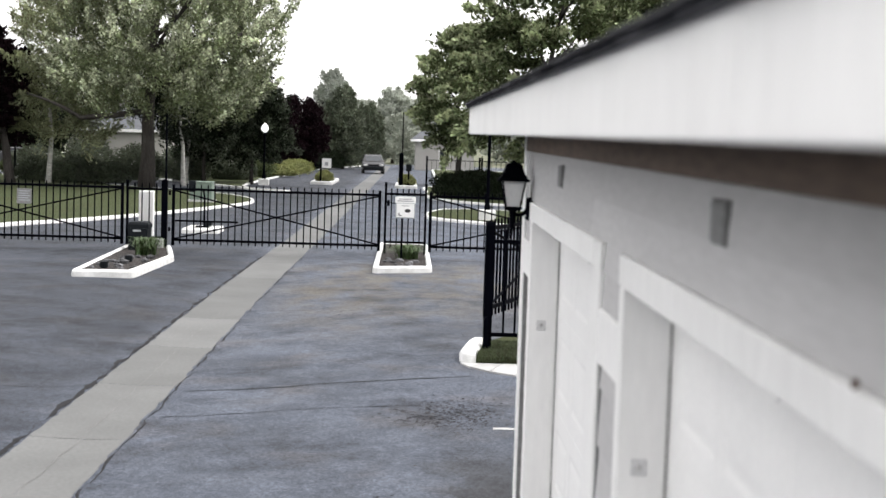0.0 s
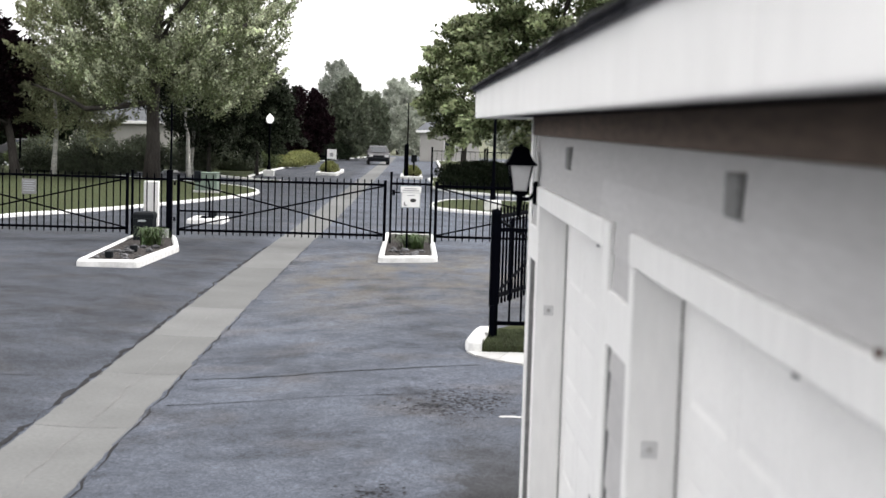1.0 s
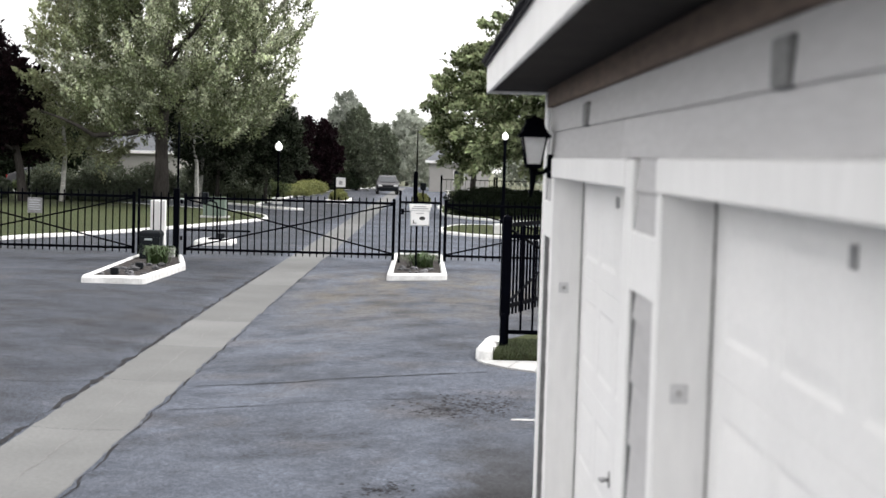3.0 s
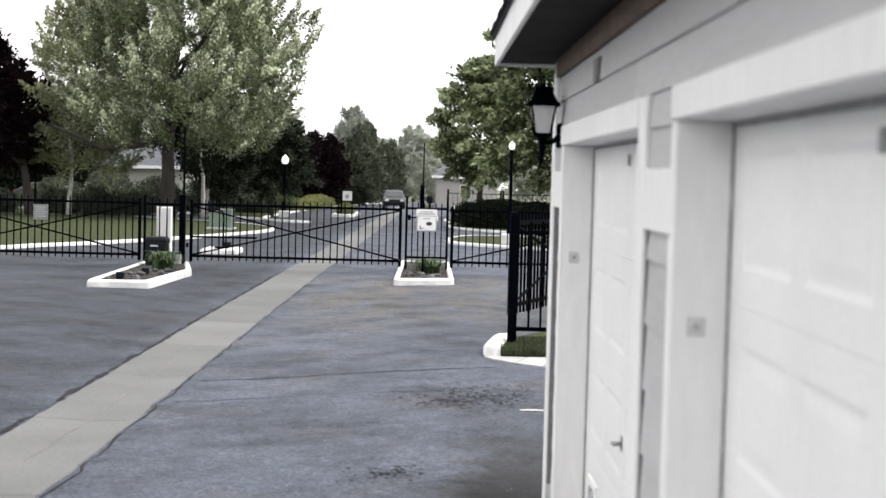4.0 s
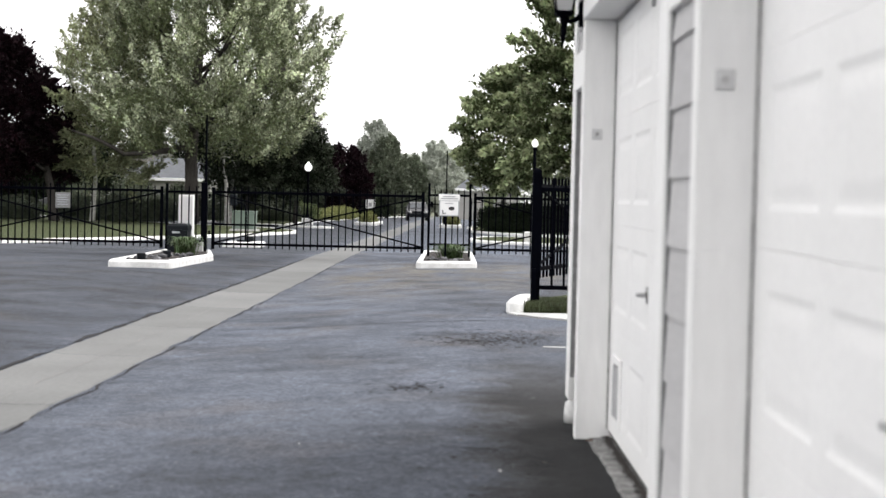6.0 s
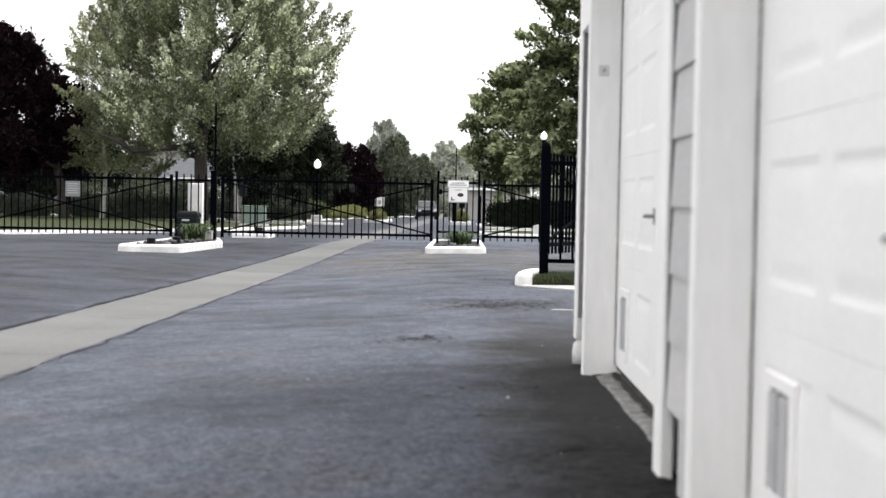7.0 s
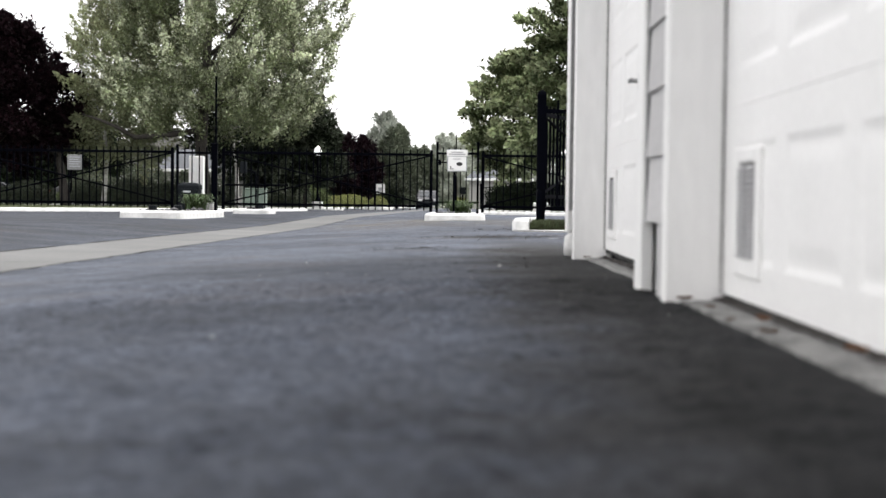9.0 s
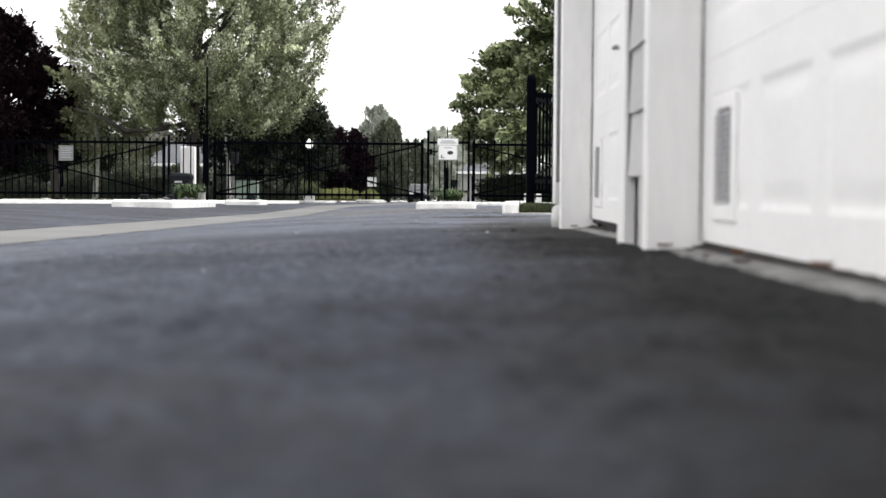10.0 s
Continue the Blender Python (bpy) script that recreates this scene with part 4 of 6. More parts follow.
def build_gates():
    lab = "closed black metal gate leaf with crossed braces"
    g = gate_leaf(4.62, lab)
    part("operator_arm", box(0.0, 1.45, 0.06, 0.11, 0.66, 0.70, 0.006), M_BLACK, g, "black swing operator arm")
    g.matrix_basis = pose(-5.88, GATE_Y, 0)
    g2 = gate_leaf(4.62, lab)
    g2.matrix_basis = pose(-6.94 - 4.62, GATE_Y, 0)
    g3 = gate_leaf(4.62, "closed black metal gate leaf beside the planted island")
    g3.matrix_basis = pose(-0.19, GATE_Y + 0.1, 0)
    f = fence_panel(0.80, "short black picket panel beside the gate post", (0.05, 0.0), 1.56)
    f.matrix_basis = pose(-6.86, GATE_Y, 0)
    f = fence_panel(0.89, "short black picket panel on the planted island", (0.05, 0.05), 1.63, step=0.13)
    f.matrix_basis = pose(-1.16, GATE_Y, 0.05)
    lock = thing("gate_lock", (-1.10, GATE_Y, 1.22), "black gate lock box with bolt on the post", "lock")
    part("case", box(-1.13, -1.07, GATE_Y - 0.07, GATE_Y - 0.03, 1.16, 1.28, 0.005), M_BLACK, lock)
    part("bolt", box(-1.07, -0.92, GATE_Y - 0.06, GATE_Y - 0.045, 1.21, 1.235, 0.003), M_BLACK, lock)
    post = thing("gate_post", (-6.04, GATE_Y, 0.1), "thick black square steel gate post with tall mast", "post")
    part("post", lathe([(0.062, 0.0), (0.062, 1.47), (0.07, 1.475), (0.07, 1.495), (0.02, 1.51)], (-6.04, GATE_Y - 0.02, 0.08), square=True), M_BLACK, post)
    part("mast", tube([(-6.02, GATE_Y, 1.55), (-6.02, GATE_Y, 3.05)], [0.024, 0.022], 10), M_BLACK, post, "tall thin black mast")
    for z in (0.45, 1.25):
        part("hinge", lathe([(0.025, 0), (0.025, 0.09)], (-5.93, GATE_Y, z), 10), M_BLACK, post)
    ped = thing("control_pedestal", (-6.5, GATE_Y + 0.35, 0), "white ribbed control pedestal behind the gate", "pedestal")
    part("body", box(-6.66, -6.34, GATE_Y + 0.25, GATE_Y + 0.45, 0.0, 1.31, 0.012), M_WHITE, ped)
    for x in (-6.60, -6.47, -6.40):
        part("rib", box(x - 0.018, x + 0.018, GATE_Y + 0.235, GATE_Y + 0.249, 0.1, 1.29, 0.004), M_WHITE, ped)
    foot = thing("junction_box", (-6.10, GATE_Y - 0.25, 0.1), "small pale grey junction box at the post foot", "box")
    part("body", box(-6.20, -6.02, GATE_Y - 0.32, GATE_Y - 0.17, 0.08, 0.27, 0.01), M_PAVER, foot)
    part("lid", box(-6.21, -6.01, GATE_Y - 0.33, GATE_Y - 0.16, 0.272, 0.29, 0.006), M_PAVER, foot)
    op = thing("gate_operator", (-6.52, 26.3, 0.1), "dark green-black plastic gate operator housing", "gate operator")
    part("housing", prism([(-6.62, 26.1), (-6.21, 26.1), (-6.21, 26.55), (-6.62, 26.55)], 0.09, 0.56, 0.0), M_BLACKPLASTIC, op)
    part("cover", lathe([(0.225, 0), (0.222, 0.08), (0.19, 0.125), (0.10, 0.14)], (-6.415, 26.325, 0.562), square=True), M_BLACKPLASTIC, op, "domed black lid")
    part("label_plate", box(-6.52, -6.36, 26.085, 26.098, 0.49, 0.53, 0.002), M_SIGNGREY, op, "pale rating plate")
    # warning sign on the planted island
    s = thing("warning_sign", (-0.72, 25.45, 0.1), "white warning sign with a header strip on black pole", "sign")
    part("pole", tube([(-0.78, 25.47, 0.1), (-0.78, 25.47, 1.40)], [0.022, 0.022], 10), M_BLACK, s)
    b = part("board", box(-0.925, -0.515, 25.43, 25.445, 0.98, 1.44, 0.004), M_SIGNGREY, s, "grey backing board")
    part("panel", box(-0.905, -0.535, 25.418, 25.428, 1.0, 1.29, 0.002), M_SIGN, b, "white printed panel")
    part("header", box(-0.935, -0.505, 25.414, 25.426, 1.30, 1.425, 0.002), M_SIGN, b, "white header strip")
    for z, w in ((1.385, 0.26), (1.345, 0.34)):
        part("print_bar", box(-0.72 - w / 2, -0.72 + w / 2, 25.410, 25.4125, z - 0.012, z + 0.008), M_INKGREY, b)
    part("print_bar", box(-0.80, -0.64, 25.413, 25.4165, 1.235, 1.25), M_INKGREY, b)
    bm = lathe([(0.05, 0), (0.045, 0.004)], (0, 0, 0), 14)
    bmesh.ops.rotate(bm, verts=bm.verts, matrix=Matrix.Rotation(radians(90), 3, "X"))
    bmesh.ops.scale(bm, vec=(1.3, 1, 0.8), verts=bm.verts)
    bmesh.ops.translate(bm, verts=bm.verts, vec=(-0.67, 25.417, 1.14))
    part("pictogram", bm, M_INKBLACK, b, "black pictogram")
    part("pictogram", box(-0.86, -0.84, 25.413, 25.4165, 1.035, 1.10), M_INKBLACK, b)
    part("pictogram", box(-0.86, -0.79, 25.4125, 25.416, 1.03, 1.045), M_INKBLACK, b)
    # small notice on the far leaf
    n = thing("notice", (-9.11, GATE_Y - 0.06, 0.97), "small grey notice board fixed to the gate bars", "sign")
    part("board", box(-9.27, -8.95, GATE_Y - 0.075, GATE_Y - 0.062, 0.965, 1.30, 0.004), M_GREYVENT, n)
    for k in range(5):
        part("print_bar", box(-9.23, -8.99 - 0.03 * (k % 2), GATE_Y - 0.080, GATE_Y - 0.077, 1.235 - k * 0.05, 1.252 - k * 0.05), M_SIGNGREY, n)
    # fence by the garage
    fx, fy = 0.33, 12.75
    p = thing("fence_post", (fx, fy, 0.08), "thick black steel fence post leaning slightly on the kerb", "post")
    part("post", lathe([(0.05, 0.0), (0.052, 1.50), (0.042, 1.54), (0.014, 1.56)], (fx, fy, 0.09), square=True), M_BLACK, p)
    part("bracket", lathe([(0.028, 0.0), (0.032, 0.05), (0.03, 0.36), (0.02, 0.40)], (fx - 0.02, fy - 0.07, 0.08), square=True), M_BLACK, p, "black hinge cover at foot")
    f = fence_panel(2.4, "black picket fence panel beside the garage", (0.0, 0.06), 1.6, 0.26, 1.40, 0.14, PICKET_HIGH)
    f.matrix_basis = pose(fx + 0.05, fy - 0.02, 0)
    g = gate_leaf(4.6, "open black metal gate leaf swung back", True, 0.36, 1.42, PICKET_HIGH, 0.152)
    g.matrix_basis = pose(0.37, 14.15, 0.05, 0, 0, 69)


# ---- kerbed islands and lawns ----
def island(outline, label, width=0.13, top=0.125, fill=M_MULCH, steps=0, fill_drop=0.03, z0=-0.12):
    poly = smooth_outline(outline, steps) if steps else outline
    root = thing("kerbed_island", (outline[0][0], outline[0][1], 0), label, "kerb island", kind="structure")
    part("kerb", kerb_ring(poly, width, z0, top), M_KERB, root, "white-painted concrete kerb")
    inner = inset_outline(poly, width - 0.006)
    part("bed", prism(inner, z0, top - fill_drop), fill, root)
    return root


def rounded(corners, r=0.12, n=4):
    """Corners of an outline rounded off."""
    out, m = [], len(corners)
    for i in range(m):
        a, b, c = (np.array(corners[(i + k) % m], float) for k in (-1, 0, 1))
        u, v = (a - b) / np.linalg.norm(a - b), (c - b) / np.linalg.norm(c - b)
        p, q = b + u * r, b + v * r
        for k in range(n + 1):
            t = k / n
            out.append(tuple((1 - t) ** 2 * p + 2 * t * (1 - t) * b + t * t * q))
    return out


def rocks(n, xr, yr, z, seed, size=(0.05, 0.13)):
    rnd = random.Random(seed)
    for k in range(n):
        r = rnd.uniform(*size)
        bm = bmesh.new()
        bmesh.ops.create_icosphere(bm, subdivisions=1, radius=1)
        for v in bm.verts:
            v.co *= rnd.uniform(0.75, 1.2)
        x, y = rnd.uniform(*xr), rnd.uniform(*yr)
        bmesh.ops.scale(bm, vec=(r, r * rnd.uniform(0.8, 1.3), r * rnd.uniform(0.5, 0.8)), verts=bm.verts)
        bmesh.ops.translate(bm, verts=bm.verts, vec=(x, y, z + r * 0.22))
        tagged(part("rock", bm, M_ROCK), "rough grey landscaping rock in mulch bed", "rock", "island rocks")


def daylily(x, y, z, r, h, n, seed):
    rng = np.random.default_rng(seed)
    verts, faces = [], []
    for k in range(n):
        a, out = rng.uniform(0, 6.283), r * rng.uniform(0.35, 1.0)
        hh, w = h * rng.uniform(0.55, 1.05), rng.uniform(0.010, 0.018)
        bx, by = x + rng.normal() * r * 0.16, y + rng.normal() * r * 0.16
        b = len(verts)
        for s in range(5):
            t = s / 4
            cx, cy = bx + math.cos(a) * out * t ** 1.15, by + math.sin(a) * out * t ** 1.15
            cz = z + hh * (2.5 * t - 1.95 * t * t)
            ww = w * (1 - t) ** 0.6
            verts += [(cx - math.sin(a) * ww, cy + math.cos(a) * ww, cz), (cx + math.sin(a) * ww, cy - math.cos(a) * ww, cz)]
        faces += [(b + 2 * s, b + 2 * s + 1, b + 2 * s + 3, b + 2 * s + 2) for s in range(4)]
    ob = new("daylily", mesh_from("daylily", verts, faces, M_LILY))
    return tagged(ob, "tuft of arching green daylily leaves in the island", "plant", "daylilies")


def blades(outline_box, n, z, h, seed, name="lawn_grass"):
    rng = np.random.default_rng(seed)
    x = rng.uniform(outline_box[0], outline_box[1], n)
    y = rng.uniform(outline_box[2], outline_box[3], n)
    keep = x > 0.19 + np.maximum(0, (y - 12.1)) * 0.115
    x, y = x[keep], y[keep]
    n = len(x)
    a = rng.uniform(0, 6.283, n)
    hh = h * rng.uniform(0.5, 1.3, n)
    lean = hh * rng.uniform(0.1, 0.8, n)
    v = np.zeros((n, 3, 3))
    w = 0.004
    v[:, 0] = np.stack((x - np.sin(a) * w, y + np.cos(a) * w, np.full(n, z)), 1)
    v[:, 1] = np.stack((x + np.sin(a) * w, y - np.cos(a) * w, np.full(n, z)), 1)
    v[:, 2] = np.stack((x + np.cos(a) * lean, y + np.sin(a) * lean, z + hh), 1)
    ob = new(name, mesh_from(name, v.reshape(-1, 3), np.arange(n * 3).reshape(n, 3), M_BLADE))
    return tagged(ob, "uneven mown grass with dry tufts by the kerb", "grass", kind="stuff")


def build_islands():
    island(rounded([(-6.66, 20.95), (-5.56, 21.1), (-5.42, 24.8), (-5.92, 27.5), (-6.92, 27.5)], 0.14), "mulched island with white painted kerb under the gate post")
    island(rounded([(-1.34, 23.4), (-0.14, 23.75), (-0.14, 30.3), (-1.34, 30.3)], 0.2), "mulched island with chipped white kerb between gates")
    island(rounded([(-6.62, 33.2), (-5.66, 33.4), (-5.66, 34.8), (-6.62, 34.8)], 0.1), "small white kerbed pad of the key reader", 0.3, 0.13, M_KERB, 0, 0.002)
    rocks(26, (-6.45, -5.72), (21.4, 24.6), 0.095, 1, (0.03, 0.10))
    rocks(24, (-1.12, -0.36), (23.8, 25.7), 0.095, 2, (0.025, 0.08))
    daylily(-6.0, 24.9, 0.09, 0.46, 0.46, 300, 4)
    daylily(-0.66, 25.9, 0.09, 0.50, 0.38, 300, 5)
    for x, y in ((-6.22, 21.75), (-6.05, 23.2)):
        lt = thing("landscape_light", (x, y, 0.11), "small black landscape spotlight on the mulch", "spotlight", "island spotlights")
        part("can", lathe([(0.05, 0), (0.075, 0.03), (0.08, 0.13), (0.06, 0.14)], (x, y, 0.085), 12), M_BLACKPLASTIC, lt)
        part("stake", lathe([(0.012, 0), (0.012, 0.05)], (x, y, 0.08), 8), M_BLACKPLASTIC, lt)
    # corner lawn by the garage
    lawn = [(0.17, 12.02), (5.0, 12.0), (9.0, 12.0), (9.0, 34), (4.6, 31), (3.6, 24), (2.2, 18.0), (0.95, 14.6), (0.38, 13.35), (0.20, 12.9)]
    root = thing("kerbed_lawn", (0, 12, 0), "corner lawn behind white painted kerb beside garage", "lawn", kind="structure")
    part("turf", prism(lawn, -0.1, 0.085), M_GRASS, root, "mown green turf")
    bm = bmesh.new()
    path = [(0.16, 12.0), (0.02, 12.02), (-0.02, 12.25), (0.03, 12.6), (0.09, 13.0), (0.17, 13.3)]
    rows = []
    for i, (x, y) in enumerate(path):
        a, b = path[max(0, i - 1)], path[min(len(path) - 1, i + 1)]
        d = Vector((b[0] - a[0], b[1] - a[1])).normalized()
        nx, ny = d.y, -d.x
        rows.append([bm.verts.new((x + nx * o, y + ny * o, z)) for o, z in ((0, -0.1), (0.0, 0.10), (0.04, 0.145), (0.17, 0.15), (0.21, 0.12), (0.21, -0.1))])
    for a, b in zip(rows, rows[1:]):
        for i in range(5):
            bm.faces.new((a[i], a[i + 1], b[i + 1], b[i]))
    bm.faces.new(rows[0])
    bm.faces.new(rows[-1][::-1])
    bmesh.ops.recalc_face_normals(bm, faces=bm.faces)
    part("kerb", bm, M_KERB, root, "white-painted rounded kerb", True)
    blades((0.15, 3.5, 12.0, 13.4), 26000, 0.08, 0.045, 6)
    blades((0.15, 3.0, 11.98, 12.22), 5000, 0.04, 0.085, 7, "edge_grass")
    pav = thing("paver_edging", (0.5, 11.5, 0), "arc of pale concrete paver edging before the lawn", "paving", kind="structure")
    arc = [(-0.02, 12.02), (0.08, 11.72), (0.30, 11.40), (0.58, 11.16), (0.92, 10.99), (1.30, 10.90), (1.75, 10.86), (2.25, 10.85), (2.8, 10.85), (3.4, 10.85)]
    for (xa, ya), (xb, yb) in zip(arc, arc[1:]):
        q = [(xa + 0.004, ya), (xb - 0.004, yb), (0.19 + xb * 0.95 - 0.004, 12.0), (0.19 + xa * 0.95 + 0.004, 12.0)]
        part("paver", prism(q, -0.05, 0.014 + random.Random(int(xa * 99)).uniform(0, 0.006), 0.004), M_PAVER, pav)
    # lawns beyond the gates
    def grass_bed(outline, label, steps=5, mat=M_GRASS):
        return island(outline, label, 0.14, 0.10, mat, steps, 0.012)
    grass_bed([(-60, 22), (-24, 27.5), (-13.5, 30.8), (-10.9, 35.0), (-9.3, 39.2), (-7.6, 46), (-6.7, 51.6), (-7.6, 56.5), (-10.0, 60.5), (-15, 66), (-24, 78), (-60, 90)], "broad mown lawn behind white painted kerb")
    grass_bed([(-6.3, 64.8), (-8.5, 67.5), (-9.3, 73), (-9.2, 90), (-8.4, 120), (-9, 160), (-60, 160), (-60, 96), (-22, 84), (-11, 71), (-7.8, 65)], "planted verge with white kerb along the road", 4)
    grass_bed([(0.0, 44.3), (0.9, 42.3), (3.5, 40.2), (8, 38.8), (12, 41), (12, 48), (5, 50), (1.2, 50.5), (0.1, 47.5)], "grass island with white painted kerb past the gate")
    grass_bed([(0.25, 63), (1.2, 58.8), (4, 55.8), (12, 54), (34, 54), (34, 82), (8, 80), (0.9, 79), (0.3, 70)], "hedge bed with white painted kerb")
    island(rounded([(-1.38, 75.5), (-0.1, 75.5), (-0.1, 82), (-1.38, 82)], 0.3), "narrow kerbed island of the second gate", 0.2, 0.18, M_MULCH)
    island(rounded([(-6.3, 78.5), (-5.0, 78.5), (-5.0, 87), (-6.3, 87)], 0.4), "narrow kerbed island with a low shrub", 0.2, 0.18, M_MULCH)
    island(rounded([(1.2, 84), (3.0, 84), (9, 92), (9, 130), (1.5, 130)], 0.4), "far kerbed verge", 0.2, 0.16, M_GRASS)


# ---- trees, shrubs ----
def tree(name, base, h, r, z0, leaf, bark, label, seed, clumps=170, per=150, leaf_size=0.2, trunk=0.28, sigma=0.55, flat=1.0, limbs=9, lean=(0, 0), top_pow=0.55, wide=0.0, shift=(0, 0), plume=None, tips_leaf=None):
    """A tapered trunk with limbs and twigs, and a crown of leaf clumps or plumes that follows them.

    plume = (length, half width, upward pull, droop) of each leafy shoot."""
    rng = np.random.default_rng(seed)
    bx, by = base
    root = thing(name, (bx, by, 0), label, "tree")
    fork = z0 + (h - z0) * 0.08
    pts, rad = [], []
    for k in range(9):
        t = k / 8
        pts.append((bx + lean[0] * t + rng.normal() * 0.03 * h * t * 0.6, by + lean[1] * t + rng.normal() * 0.02 * h * t, -0.1 + t * h * 0.82))
        rad.append(trunk * (1.25 if k == 0 else 1.0) * (1 - 0.86 * t))
    bm = tube(pts, rad, 10)
    trunk_at = lambda z: np.array([np.interp(z, [p[2] for p in pts], [p[i] for p in pts]) for i in range(3)])

    def envelope(z):
        t = np.clip((z - z0) / (h - z0), 0, 1)
        if wide:
            low = 0.72 + 0.28 * math.sin(math.pi / 2 * min(1.0, t / wide))
            return r * low * (1 - max(0.0, (t - wide) / (1 - wide)) ** 2.2) ** top_pow
        return r * np.minimum(1.0, (t / 0.22 + 0.35)) * (1 - t ** 2.2) ** top_pow

    # clump centres, biased to the outside, with lobes
    cs = []
    lob = rng.uniform(0, 6.283, 3)
    while len(cs) < clumps:
        z = z0 + (h - z0) * rng.uniform(0.0, 0.985)
        a = rng.uniform(0, 6.283)
        f = math.sqrt(rng.uniform(0.12, 1.0)) * (1 + 0.13 * math.sin(3 * a + lob[0]) + 0.10 * math.sin(5 * a + lob[1] + z))
        e = float(envelope(z)) * min(f, 1.07)
        c = trunk_at(min(z, h * 0.8)) * (1, 1, 0) + np.array((math.cos(a) * e + shift[0], math.sin(a) * e + shift[1], z + 0.25 * rng.normal()))
        cs.append(c)
    cs = np.array(cs)
    order = np.argsort(-np.linalg.norm(cs[:, :2] - (bx, by), axis=1))
    tips = []
    for i in range(limbs):
        ang = i * 2.39996 + seed
        outer = cs[order[:clumps * 2 // 3]]
        rel = outer - (bx + shift[0], by + shift[1], z0 + (h - z0) * (0.15 + 0.6 * i / limbs))
        target = outer[np.argmin(np.abs(np.angle(np.exp(1j * (np.arctan2(rel[:, 1], rel[:, 0]) - ang)))) * r + np.abs(rel[:, 2]))]
        zs = min(max(fork * rng.uniform(0.85, 1.5), target[2] - (0.75 + 0.3 * rng.random()) * np.linalg.norm(target[:2] - (bx, by))), target[2] + 0.2, h * 0.7)
        s = trunk_at(max(zs, z0 * 0.75))
        mid = s * 0.45 + target * 0.55 + np.array((0, 0, -0.25 + 0.5 * rng.random()))
        q = s * 0.75 + target * 0.25 + np.array((0, 0, 0.15 * rng.normal()))
        rr = trunk * (0.42 - 0.2 * zs / h)
        tube([s, q, mid, target], [rr, rr * 0.75, rr * 0.5, rr * 0.12], 6, bm)
        tips += [q, mid, target]
    tips = np.array(tips + [pts[k] for k in range(4, 9)])
    for c in cs[:: max(1, clumps // 90)]:
        k = tips[np.argmin(np.linalg.norm(tips - c, axis=1))]
        m = (k + c) / 2 + rng.normal(size=3) * 0.12
        tube([k, m, c], [trunk * 0.07, trunk * 0.05, trunk * 0.015], 4, bm, False)
    part("trunk", bm, bark, root, "", True)
    n = clumps * per
    idx = np.repeat(np.arange(clumps), per)
    sg = sigma * rng.uniform(0.65, 1.3, clumps)[idx][:, None]
    off = rng.normal(size=(n, 3)) * sg
    off[:, 2] *= 0.62 * flat
    along = None
    pos = cs[idx] + off
    if plume:
        # every clump is a tapering leafy shoot that points outward and up
        length, half, up, droop = plume
        d = (cs - np.array((bx + shift[0], by + shift[1], z0 + (h - z0) * 0.3))) * (1, 1, 0.6)
        d /= np.linalg.norm(d, axis=1, keepdims=True) + 1e-9
        d = d * 0.75 + rng.normal(size=d.shape) * 0.28 + np.array((0, 0, up))
        d /= np.linalg.norm(d, axis=1, keepdims=True)
        ln = (length * rng.uniform(0.55, 1.35, clumps))[idx][:, None]
        s = rng.uniform(0, 1, (n, 1)) ** 0.85
        side = rng.normal(size=(n, 3)) * half * (0.12 + (1 - s) ** 0.75) * rng.uniform(0.7, 1.25, clumps)[idx][:, None]
        side[:, 2] *= 0.75 * flat
        pos = cs[idx] + d[idx] * (s - 0.45) * ln + side
        pos[:, 2] -= droop * (s[:, 0] ** 2) * ln[:, 0]
        along = d[idx] * 0.9
    # shoot tips take a paler leaf: light on the crown painted as colour
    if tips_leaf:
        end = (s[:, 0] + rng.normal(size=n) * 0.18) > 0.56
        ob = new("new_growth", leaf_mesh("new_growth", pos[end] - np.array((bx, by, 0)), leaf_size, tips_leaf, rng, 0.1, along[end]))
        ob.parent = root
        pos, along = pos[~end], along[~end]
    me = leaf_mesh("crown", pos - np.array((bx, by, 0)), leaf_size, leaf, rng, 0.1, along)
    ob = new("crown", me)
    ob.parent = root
    return root


